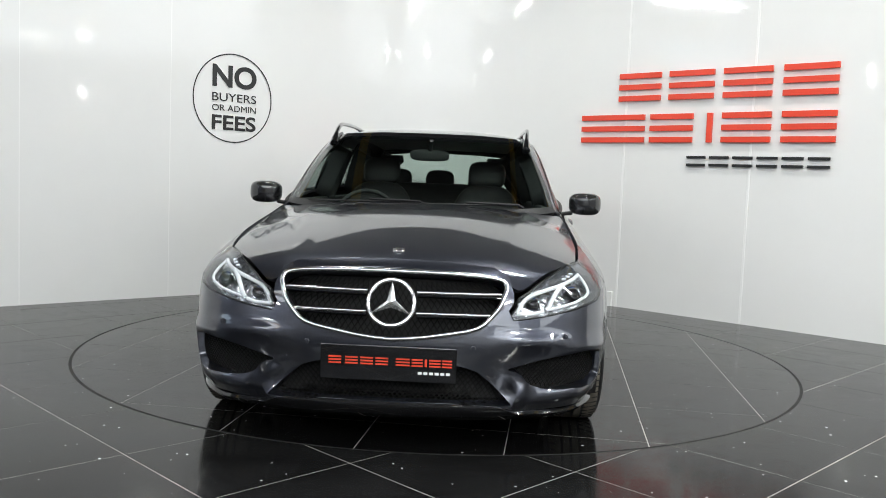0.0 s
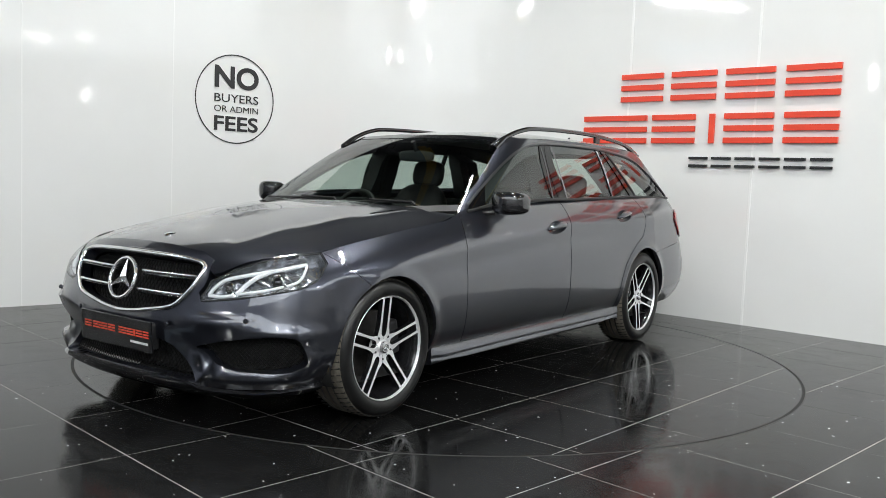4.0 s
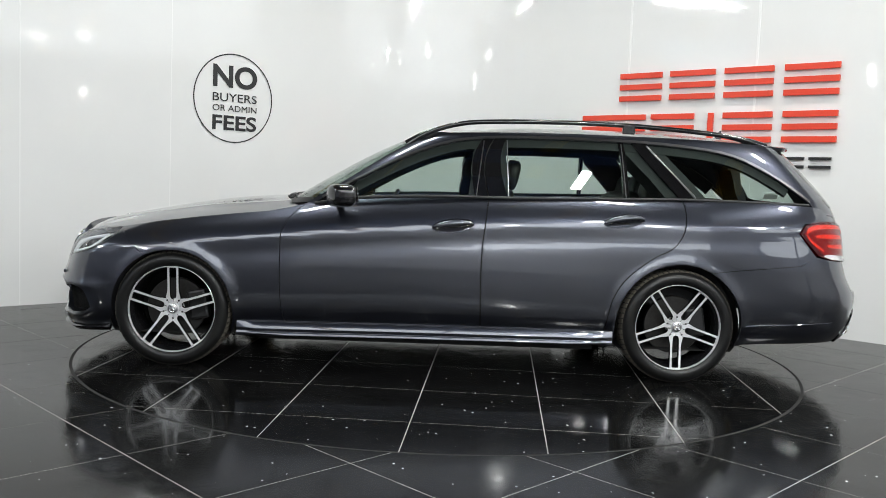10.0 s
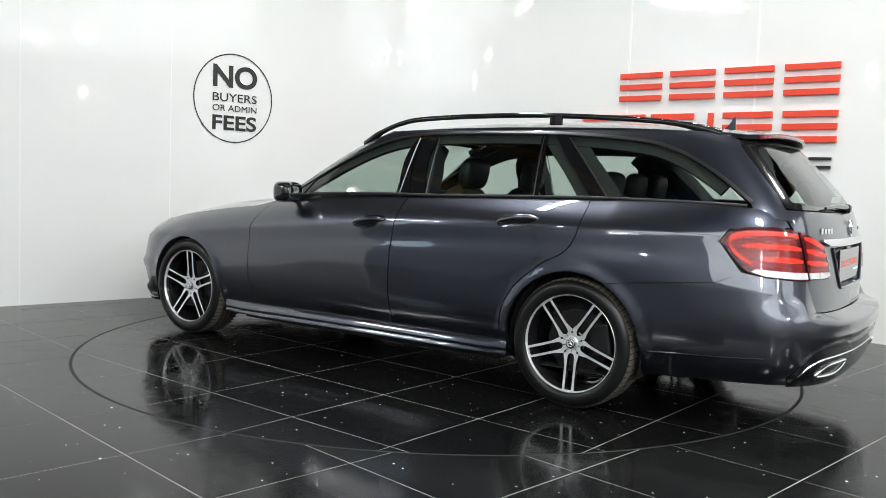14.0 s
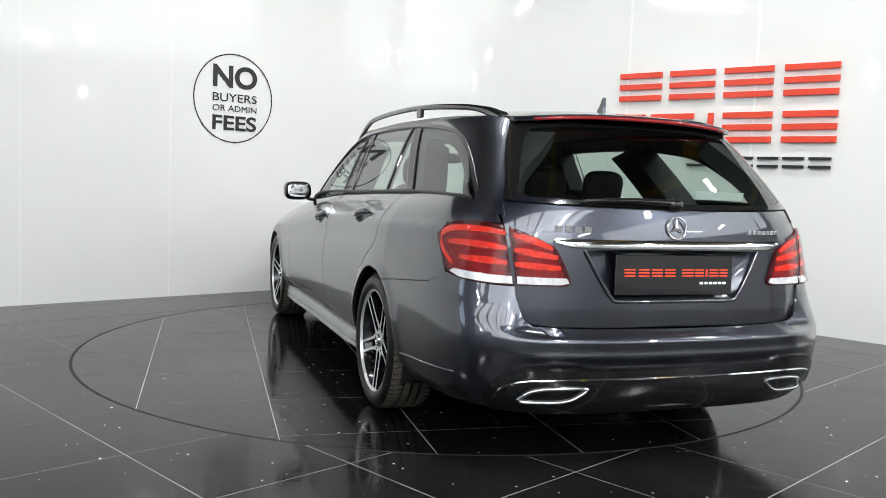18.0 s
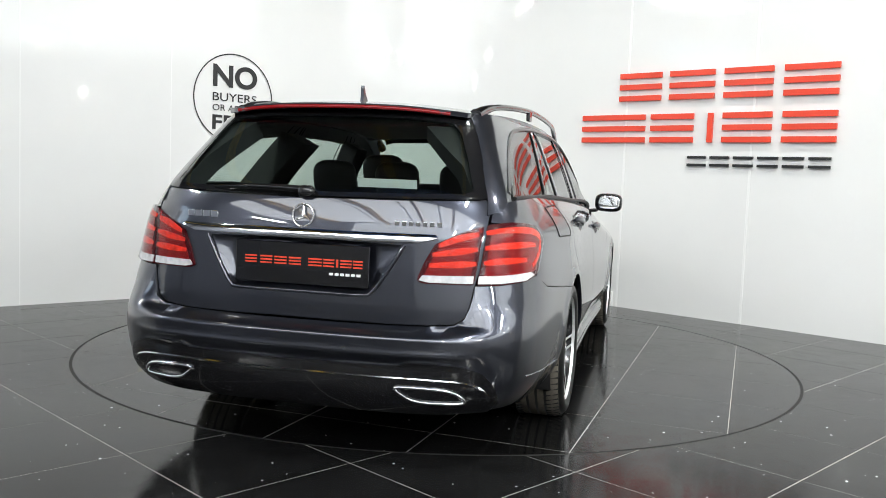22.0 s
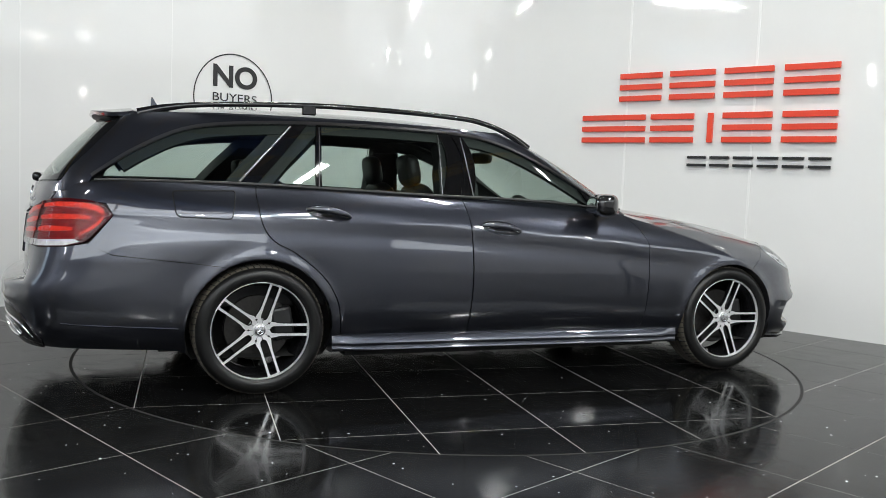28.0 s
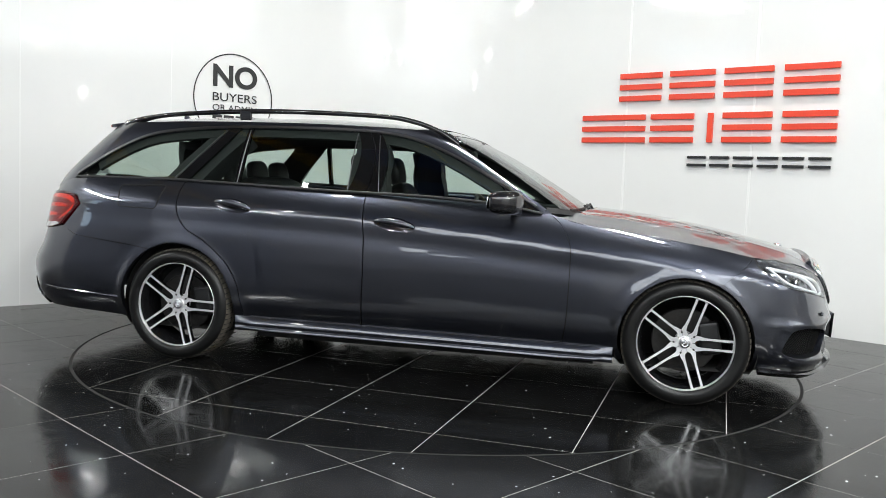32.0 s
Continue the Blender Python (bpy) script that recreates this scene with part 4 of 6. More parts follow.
def build_car():
    car = tagged(new("estate_car"), "dark blue-grey metallic estate car with black and silver alloy wheels", "car")
    # --- shut lines of the flank
    door_front = spline([(0.705, 0.955), (0.775, 0.895), (0.828, 0.80), (0.836, 0.70), (0.83, 0.43), (0.812, 0.30), (0.80, 0.272)], 5)
    door_mid = spline([(-0.335, 1.024), (-0.318, 0.9), (-0.302, 0.75), (-0.298, 0.55), (-0.306, 0.35), (-0.310, 0.276)], 4)
    door_rear = spline([(-1.455, 1.053), (-1.462, 0.99), (-1.44, 0.86), (-1.38, 0.775), (-1.27, 0.715), (-1.13, 0.60), (-1.055, 0.48), (-1.03, 0.36), (-1.02, 0.285)], 5)
    # --- fender
    hood_edge = spline([(1.755, 0.778), (1.528, 0.82), (1.157, 0.873), (0.906, 0.902), (0.80, 0.925), (0.705, 0.955)], 5)
    fender = [(1.755, 0.778)] + [p for p in AF if p[0] <= 1.61] + [(1.03, 0.225), (0.80, 0.255)] + door_front[::-1] + hood_edge[::-1][1:-1]
    both("front_fender", LOWER, side(LOWER, fender), PAINT, car, gap=0.0011, step=0.02)
    # --- doors
    cups = [side(LOWER, handle_cup(*h)) for h in HANDLES]
    fd = door_front + door_mid[::-1] + [(-0.05, belt_z(-0.05)), (0.39, belt_z(0.39)), (0.55, belt_z(0.55))]
    doors = both("front_door", LOWER, side(LOWER, fd), PAINT, car, holes=[cups[0]], step=0.026)
    rd = door_mid + door_rear[::-1] + [(-1.12, belt_z(-1.12)), (-0.7, belt_z(-0.7))]
    rdoors = both("rear_door", LOWER, side(LOWER, rd), PAINT, car, holes=[cups[1]], step=0.026)
    # --- quarter panel: round the rear arch, up to the belt, back to the tail lamp
    quarter = door_rear + [(-1.05, 0.25)] + [p for p in AR if not (p[0] < -1.437 and p[1] < 0.645)] + [(-1.605, 0.645), (-1.75, 0.662), (-2.13, 0.70), (-2.24, 0.745), (-2.125, 0.885), (-2.16, 0.94), ("r", 0.70, 0.955), ("r", 0.702, 0.99), (-2.37, 1.025), (-2.2, 1.043), (-2.0, 1.050), (-1.75, 1.052)]
    both("quarter_panel", LOWER, side(LOWER, quarter), PAINT, car, gap=0.0022, step=0.02)
    # --- sills
    for sgn in (1, -1):
        bm = bmesh.new()
        xs = np.linspace(1.075, -1.068, 46)
        zs = np.interp(xs, [-1.07, 0.8], [0.287, 0.273])
        base = [float(LOWER.at(np.array(LOWER.s_x(x, z)), np.array(z))[1]) for x, z in zip(xs, zs)]
        rows = []
        for x, z, y in zip(xs, zs, base):
            k = min(1.0, 0.25 + (1.08 - abs(x)) / 0.12)
            blade = max(0.0, min(1.0, (0.93 - abs(x + 0.02)) / 0.12))
            sec = [(-0.02, 0.004), (0.004, 0.0), (0.010 * k, -0.004), (0.025 * k, -0.034), (0.026 * k, -0.040), (0.014 * k, -0.048 - 0.004 * blade), (0.012 * k, -0.056), (0.021 * k, -0.062 - 0.006 * blade), (0.022 * k, -0.070 - 0.006 * blade), (0.006, -0.082), (-0.04, -0.091), (-0.12, -0.093)]
            rows.append([bm.verts.new((x, sgn * (y + dy), z + dz)) for dy, dz in sec])
        for p, q in zip(rows, rows[1:]):
            for i in range(len(p) - 1):
                f = (p[i], p[i + 1], q[i + 1], q[i])
                bm.faces.new(f if sgn > 0 else f[::-1])
        bm.faces.new(rows[0] if sgn < 0 else rows[0][::-1])
        bm.faces.new(rows[-1][::-1] if sgn < 0 else rows[-1])
        bmesh.ops.recalc_face_normals(bm, faces=bm.faces[:])
        part("side_sill", to_mesh(bm, "side_sill", PAINT, 50), PAINT, car)
    # --- bonnet
    def brim(x, z):
        # the fender's top edge, less the shut line
        return float(LOWER.at(np.array(LOWER.s_x(x, z)), np.array(z))[1]) - 0.0055

    def over_lamp(y, z):
        return float(LOWER.at(np.array(LOWER.s_y(y, z)), np.array(z))[0]) - 0.006
    edge = [(2.145, 0.0), (2.14, 0.15), (2.125, 0.30), (2.10, 0.42), (over_lamp(0.50, 0.665), 0.50), (over_lamp(0.58, 0.712), 0.58), (over_lamp(0.665, 0.753), 0.665), (1.76, brim(1.76, 0.776)), (1.528, brim(1.528, 0.82)), (1.157, brim(1.157, 0.873)), (0.906, brim(0.906, 0.902)), (0.75, brim(0.75, 0.938)), (0.80, 0.66), (0.895, 0.28), (0.91, 0.0)]
    edge = [edge[0]] + spline(edge[1:8], 3) + edge[8:12] + spline(edge[12:], 3)
    part("bonnet", skin(HOOD, edge + [(x, -y) for x, y in edge[::-1][1:-1]], PAINT, step=0.05, name="bonnet"), PAINT, car)
    # --- roof, pillars, glass frames
    rim = [(0.055, 0.0), (0.04, 0.25), (0.0, 0.42), (-0.06, 0.56), (-0.14, 0.622), (-0.6, 0.635), (-1.2, 0.635), (-1.8, 0.597), (-2.05, 0.545), (-2.13, 0.49), (-2.175, 0.3), (-2.185, 0.0)]
    rim = spline(rim, 3)
    part("roof", skin(ROOF, rim + [(x, -y) for x, y in rim[::-1][1:-1]], PAINT, step=0.06, name="roof", gap=0), PAINT, car)
    dlo_top = spline([(0.62, 0.985), (0.438, 1.092), (0.19, 1.222), (-0.038, 1.315), (-0.25, 1.36), (-0.6, 1.378), (-1.15, 1.376), (-1.55, 1.352), (-1.80, 1.308), (-2.03, 1.196), (-2.22, 1.062)], 5)
    ws_edge = [("f", 0.745, 0.975), ("f", 0.72, 1.08), ("f", 0.678, 1.20), ("f", 0.632, 1.30), ("f", 0.597, 1.36), ("f", 0.578, 1.385)]
    ws = [(0.0, 0.96), (UPPER.s_y(0.3, 0.962), 0.962), (UPPER.s_y(0.6, 0.968), 0.968)] + side(UPPER, ws_edge) + [(UPPER.s_y(0.3, 1.39), 1.39), (0.0, 1.392)]
    part("windscreen", skin(UPPER, across(ws), GLASS, name="windscreen", depth=0.006), GLASS, car)
    # painted frame: from the windscreen's edge over the door tops to the tail
    rear_edge = [("r", 0.69, 0.985), ("r", 0.682, 1.04), ("r", 0.655, 1.11), ("r", 0.624, 1.2), ("r", 0.585, 1.29), ("r", 0.54, 1.37)]
    frame_low = side(UPPER, dlo_top)
    frame_top = side(UPPER, [("f", 0.578, 1.40)]) + [(UPPER.s_x(x, z), z) for x, z in ((-0.1, 1.395), (-0.6, 1.415), (-1.2, 1.415), (-1.8, 1.40))] + side(UPPER, [("r", 0.52, 1.395)])
    frame_loop = side(UPPER, [(0.66, 0.955)]) + frame_low + side(UPPER, [(-2.25, 1.02), (-2.34, 0.995)]) + side(UPPER, rear_edge) + frame_top[::-1] + side(UPPER, ws_edge[::-1])
    both("body_side_frame", UPPER, frame_loop, PAINT, car, gap=0.0)
    foot = side(UPPER, [(0.66, 0.953), (0.76, 0.89), ("f", 0.79, 0.885), ("f", 0.765, 0.935), ("f", 0.745, 0.973)])
    both("a_pillar_foot", UPPER, foot, PAINT, car, lift=0.005, gap=0.0)
    return car, doors, rdoors, door_mid, dlo_top


def glaze(car):
    """Side windows with their black pillars and trims."""
    dlo_top = spline([(0.62, 0.985), (0.438, 1.092), (0.19, 1.222), (-0.038, 1.315), (-0.25, 1.36), (-0.6, 1.378), (-1.15, 1.376), (-1.55, 1.352), (-1.80, 1.308), (-2.03, 1.196), (-2.22, 1.062)], 5)
    top_f = smooth_curve(sorted([(p[0], p[1]) for p in dlo_top]))

    def pane_loop(x0a, x0b, x1a, x1b):
        # corners: front bottom, front top, rear bottom, rear top
        n = 10
        bot = [(x0a + (x1a - x0a) * k / n, belt_z(x0a + (x1a - x0a) * k / n)) for k in range(n + 1)]
        top = [(x0b + (x1b - x0b) * k / n, float(top_f(x0b + (x1b - x0b) * k / n)) + 0.006) for k in range(n + 1)]
        return side(UPPER, bot + top[::-1])
    both("front_window", UPPER, pane_loop(0.50, 0.42, -0.26, -0.30), GLASS, car, lift=-0.006, depth=0.005, gap=0)
    both("rear_window", UPPER, pane_loop(-0.45, -0.44, -1.115, -1.095), GLASS, car, lift=-0.006, depth=0.005, gap=0)
    both("rear_door_quarter_window", UPPER, pane_loop(-1.145, -1.125, -1.455, -1.17), GLASS, car, lift=-0.006, depth=0.005, gap=0)
    both("load_bay_window", UPPER, pane_loop(-1.535, -1.26, -2.20, -2.06), GLASS, car, lift=-0.004, depth=0.005, gap=0)
    both("mirror_triangle", UPPER, pane_loop(0.645, 0.60, 0.50, 0.42), PILLAR, car, lift=-0.001, depth=0.01, gap=0.001)
    both("b_pillar_cover", UPPER, pane_loop(-0.26, -0.30, -0.335, -0.365), PILLAR, car, lift=-0.002, depth=0.02, gap=0.001)
    both("b_pillar_cover", UPPER, pane_loop(-0.34, -0.37, -0.45, -0.44), PILLAR, car, lift=-0.002, depth=0.02, gap=0.001)
    both("division_bar", UPPER, pane_loop(-1.115, -1.095, -1.145, -1.125), PILLAR, car, lift=-0.002, depth=0.02, gap=0)
    both("c_pillar_cover", UPPER, pane_loop(-1.455, -1.17, -1.535, -1.26), PILLAR, car, lift=-0.002, depth=0.02, gap=0.0)
    # inner roof-side trims, down the front pillars
    t = np.array([p for p in dlo_top if p[0] > -2.12])
    d = np.gradient(t, axis=0)
    d /= np.linalg.norm(d, axis=1)[:, None]
    t = t - np.stack([-d[:, 1], d[:, 0]], 1) * 0.035
    low = t + np.stack([-d[:, 1], d[:, 0]], 1) * np.interp(t[:, 0], [-2.1, -1.0, 0.0, 0.6], [0.085, 0.080, 0.085, 0.09])[:, None]
    both("cant_rail_trim", UPPER, side(UPPER, [tuple(p) for p in t] + [tuple(p) for p in low[::-1]]), CABIN, car, lift=-0.016, depth=0.02, gap=0, step=0.04)
    # thin bright edges of the pillars
    for xb, xt in ((-0.262, -0.302), (-0.447, -0.437), (-1.13, -1.11), (-1.537, -1.262)):
        for sgn in (1, -1):
            line = [(xb + (xt - xb) * k / 6, belt_z(xb) + 0.012 + (float(top_f(xt)) - 0.012 - belt_z(xb) - 0.012) * k / 6) for k in range(7)]
            bm = bmesh.new()
            tube(bm, ribbon(UPPER, [(q * sgn, z) for q, z in side(UPPER, line)], 0.0), 0.0032 if xb > -1.5 else 0.0055, 6)
            part("pillar_edge", to_mesh(bm, "pillar_edge", DARK_TRIM, 50), DARK_TRIM, car, "thin satin metal edge")
    # belt moulding and window surround
    for sgn in (1, -1):
        b = ribbon(UPPER, [(s * sgn, z) for s, z in side(UPPER, spline(BELT, 4))], 0.004)
        bm = bmesh.new()
        tube(bm, b, 0.009, 8)
        part("belt_moulding", to_mesh(bm, "belt_moulding", SATIN_BLACK, 50), SATIN_BLACK, car)
        t = np.array(dlo_top)
        d = np.gradient(t, axis=0)
        d /= np.linalg.norm(d, axis=1)[:, None]
        wide = np.interp(t[:, 0], [-2.3, -1.2, 0.2, 0.6], [0.015, 0.015, 0.012, 0.010])
        far = t + np.stack([d[:, 1], -d[:, 0]], 1) * wide[:, None] * (1 if d[len(d) // 2, 0] < 0 else -1)
        band = side(UPPER, [tuple(p) for p in t] + [tuple(p) for p in far[::-1]])
        part("window_surround", skin(UPPER, band if sgn > 0 else mirror(band), DARK_TRIM, lift=0.004, depth=0.012, gap=0, step=0.03, name="window_surround"), DARK_TRIM, car, "dark satin metal window surround")


def build_wheel(phase, sgn):
    """Twin five-spoke alloy wheel with tyre, disc and hub. Its face looks along +y."""
    wheel = new("wheel")
    bm = bmesh.new()
    prof = [(0.238, 0.085), (0.2455, 0.109), (0.256, 0.117), (0.267, 0.121), (0.285, 0.122), (0.302, 0.116), (0.314, 0.103), (0.320, 0.094), (0.3255, 0.070), (0.3265, 0.03), (0.3265, -0.03), (0.3255, -0.07), (0.314, -0.103), (0.285, -0.122), (0.254, -0.112), (0.238, -0.085)]
    lathe(bm, prof, 64)
    tyre = part("tyre", to_mesh(bm, "tyre", RUBBER, 35), RUBBER, wheel, "low-profile black tyre")
    bm = bmesh.new()
    lathe(bm, [(0.3165, 0.1015), (0.3215, 0.094), (0.3268, 0.070), (0.3275, 0.047), (0.321, 0.046), (0.321, 0.036), (0.3277, 0.035), (0.3277, 0.006), (0.321, 0.005), (0.321, -0.005), (0.3277, -0.006), (0.3277, -0.035), (0.321, -0.036), (0.321, -0.046), (0.3275, -0.047), (0.3268, -0.07), (0.3165, -0.1015)], 72)
    part("tread", to_mesh(bm, "tread", TREAD, 25), TREAD, tyre, "dusty grooved tread")
    bm = bmesh.new()
    for k in range(66):
        a = k * math.tau / 66
        for y0, y1 in ((0.04, 0.1), (-0.1, -0.04)):
            tube(bm, [(0.3278 * math.cos(a), y0, 0.3278 * math.sin(a)), (0.3188 * math.cos(a + 0.03), y1, 0.3188 * math.sin(a + 0.03))], 0.0042, 4)
    tagged(part("tread_block_edges", bm, SHADOW_BLACK, wheel), kind="stuff")
    bm = bmesh.new()
    lathe(bm, [(0.2390, 0.098), (0.2435, 0.106), (0.2452, 0.111), (0.2432, 0.1125), (0.2410, 0.109), (0.2380, 0.099)], 72)
    part("rim_lip", to_mesh(bm, "rim_lip", ALLOY, 40), ALLOY, wheel)
    bm = bmesh.new()
    lathe(bm, [(0.2385, 0.100), (0.231, 0.085), (0.215, 0.0), (0.222, -0.1), (0.243, -0.108)], 64)
    part("barrel", to_mesh(bm, "barrel", ALLOY_DARK, 40), ALLOY_DARK, wheel)
    bm = bmesh.new()
    lathe(bm, [(0.03, 0.0), (0.165, 0.0), (0.168, -0.004), (0.168, -0.024), (0.03, -0.024)], 56)
    part("brake_disc", to_mesh(bm, "brake_disc", DISC, 40), DISC, wheel)
    bm = bmesh.new()
    box(bm, (0.11, 0.07, 0.17), (-0.125, -0.005, 0.02), (0, 10, 0), 0.015)
    part("brake_caliper", bm, SATIN_BLACK, wheel)
    bm = bmesh.new()
    lathe(bm, [(0.0005, 0.082), (0.028, 0.082), (0.036, 0.077), (0.043, 0.064), (0.055, 0.04)], 48)
    part("hub", to_mesh(bm, "hub", ALLOY, 30), ALLOY, wheel)
    bm = bmesh.new()
    lathe(bm, [(0.0005, 0.0955), (0.022, 0.095), (0.027, 0.093), (0.030, 0.084)], 32)
    part("centre_cap", to_mesh(bm, "centre_cap", SATIN_ALU, 30), SATIN_ALU, wheel, "silver centre cap")
    bm = bmesh.new()
    star(bm, Vector((0, 0.0962, 0)), Vector((1, 0, 0)), Vector((0, 0, 1)), Vector((0, 1, 0)), 0.019, 0.002)
    part("cap_star", to_mesh(bm, "cap_star", BRIGHT, 30), BRIGHT, wheel)
    for k in range(5):
        a = radians(phase) + k * math.tau / 5
        c, s = math.cos(a), math.sin(a)

        def place(r, t, d, c=c, s=s):
            dish = 0.080 + 0.018 * ((r - 0.05) / 0.18)
            return (r * c - t * s, dish - 0.026 + d, r * s + t * c)
        for e in (-1, 1):
            gap = spline([(0.052, 0.0006), (0.0555, 0.009), (0.064, 0.0152), (0.085, 0.0178), (0.15, 0.0182), (0.228, 0.0180)], 3) + [(0.2318, 0.0172), (0.2332, 0.0150), (0.2335, 0.009)]
            back = spline([(0.2375, 0.0322), (0.16, 0.0318), (0.115, 0.0322), (0.092, 0.0345), (0.074, 0.0390), (0.0578, 0.0418)], 3)
            face = [(0.026, 0.0006)] + gap + [(0.2336, 0.0006), (0.2405, 0.0006)] + back + [(0.0243, 0.0175)]
            face = [(r, e * t) for r, t in face]
            if e < 0:
                face = face[::-1]
            bm = bmesh.new()
            prism(bm, face, place, 0.025)
            spoke = part("spoke", bm, ALLOY_DARK, wheel)
            bm = bmesh.new()
            prism(bm, shrunk(face, 0.0009), lambda r, t, d: place(r, t, 0.0252 + d), 0.0012)
            part("spoke_face", bm, ALLOY, spoke, "bright machined spoke face")
        bm = bmesh.new()
        b = a + math.tau / 10
        lathe(bm, [(0.0005, 0.0825), (0.0055, 0.0825), (0.0065, 0.07)], 6)
        bmesh.ops.translate(bm, verts=bm.verts[:], vec=(0.056 * math.cos(b), 0, 0.056 * math.sin(b)))
        part("wheel_bolt", bm, SHADOW_BLACK, wheel)
    return wheel


def add_wheels(car):
    for x, y, phase, z in ((1.437, 1, 90, 0.327), (-1.437, 1, -90, 0.327), (1.437, -1, 180, 0.327), (-1.437, -1, 180, 0.327)):
        w = build_wheel(phase, y)
        w.parent = car
        w.matrix_basis = pose(x, y * (0.797 if x > 0 else 0.808), z, 0, 0, 0 if y > 0 else 180)
        bm = bmesh.new()
        lathe(bm, [(0.36, 0.10), (0.372, 0.06), (0.372, -0.2), (0.30, -0.24), (0.001, -0.24)], 40)
        for v in list(bm.verts):
            v.co.z = max(v.co.z, -0.14)
        part("wheel_housing", to_mesh(bm, "wheel_housing", SHADOW_BLACK, 40), SHADOW_BLACK, car).matrix_basis = pose(x, y * 0.78, 0.33, 0, 0, 0 if y > 0 else 180)

# ---------------------------------------------------------------- the estate car: nose, tail, lamps and fittings
LAMP_LOW = [(1.755, 0.778), (1.775, 0.735), (1.86, 0.668), (1.94, 0.632), ("f", 0.72, 0.598), ("f", 0.60, 0.575), ("f", 0.485, 0.562)]
LAMP_TOP = [("f", 0.472, 0.585), ("f", 0.50, 0.655), ("f", 0.57, 0.705), ("f", 0.66, 0.752), (1.87, 0.772)]
TAIL_LOW = [(-2.24, 0.752), (-2.33, 0.735), ("r", 0.74, 0.724), ("r", 0.668, 0.722)]
GATE_EDGE = [("r", 0.668, 0.722), ("r", 0.655, 0.64), ("r", 0.64, 0.60), ("r", 0.60, 0.574), ("r", 0.5, 0.566), ("r", 0.3, 0.564)]


def place_of(surf, p):
    return side(surf, [p])[0]


def wire_mesh(surf, loop, pitch, mat, parent, lift, name, radius=0.0022, lean=1.0):
    """Crossed bars of a grille, cut to an outline of the skin."""
    bm = bmesh.new()
    p = np.array(loop)
    lo, hi = p.min(0), p.max(0)
    for sgn in (1, -1):
        c0 = lo[0] - (hi[1] - lo[1]) * lean
        c1 = hi[0] + (hi[1] - lo[1]) * lean
        for c in np.arange(c0, c1, pitch):
            zs = np.arange(lo[1], hi[1], 0.01)
            ss = c + sgn * (zs - (lo[1] if sgn > 0 else lo[1])) * lean
            ok = inside(np.stack([ss, zs], 1), loop)
            run = []
            for s, z, k in list(zip(ss, zs, ok)) + [(0, 0, False)]:
                if k:
                    run.append((s, z))
                elif run:
                    if len(run) > 1:
                        tube(bm, ribbon(surf, run, lift), radius, 4)
                    run = []
    return tagged(part(name, bm, mat, parent), kind="stuff")


def star(bm, centre, right, up, out, r, thick):
    """A ring round three tapered arms."""
    def at(a, b, d):
        return centre + right * a + up * b + out * d
    n = 48
    for rr, rt in ((r * 0.93, r * 0.085),):
        tube(bm, [at(rr * math.cos(k * math.tau / n), rr * math.sin(k * math.tau / n), 0) for k in range(n)], rt, 8, True)
    for k in range(3):
        a = math.pi / 2 + k * math.tau / 3
        c, s = math.cos(a), math.sin(a)
        tip = bm.verts.new(at(r * 0.92 * c, r * 0.92 * s, 0))
        top = bm.verts.new(at(0, 0, thick))
        l = bm.verts.new(at(r * 0.20 * math.cos(a + 1.047), r * 0.20 * math.sin(a + 1.047), 0))
        q = bm.verts.new(at(r * 0.20 * math.cos(a - 1.047), r * 0.20 * math.sin(a - 1.047), 0))
        bm.faces.new((tip, l, top))
        bm.faces.new((tip, top, q))
    return bm


def plate(parent, centre, out, tilt, name, label, w=0.525, h=0.135):
    """A black show plate with plain red and white bars in place of its lettering."""
    m = Matrix.Translation(centre) @ Matrix.Rotation(0 if out > 0 else math.pi, 4, "Z") @ Matrix.Rotation(radians(tilt), 4, "Y")
    bm = bmesh.new()
    box(bm, (0.008, w, h), bevel=0.003)
    pl = part(name, bm, PLATE_BLACK, parent, label)
    pl.matrix_basis = m
    for k, (y0, y1) in enumerate(((0.235, 0.185), (0.17, 0.12), (0.11, 0.06), (0.05, 0.0), (-0.03, -0.085), (-0.092, -0.135), (-0.143, -0.152), (-0.16, -0.205), (-0.212, -0.25))):
        for f in ((-0.012, -0.006), (0.0, 0.006), (0.012, 0.018)) if y0 - y1 > 0.02 else ((-0.012, 0.018),):
            bm = bmesh.new()
            box(bm, (0.002, y0 - y1, f[1] - f[0]), (0.0048, -(y0 + y1) / 2, 0.006 + (f[0] + f[1]) / 2))
            part("bar", bm, SIGN_RED, pl, "plain red bar")
    for k in range(6):
        bm = bmesh.new()
        box(bm, (0.002, 0.016, 0.010), (0.0048, 0.125 + k * 0.022, -0.032))
        part("bar", bm, PAPER_WHITE, pl, "plain white bar")
    return pl


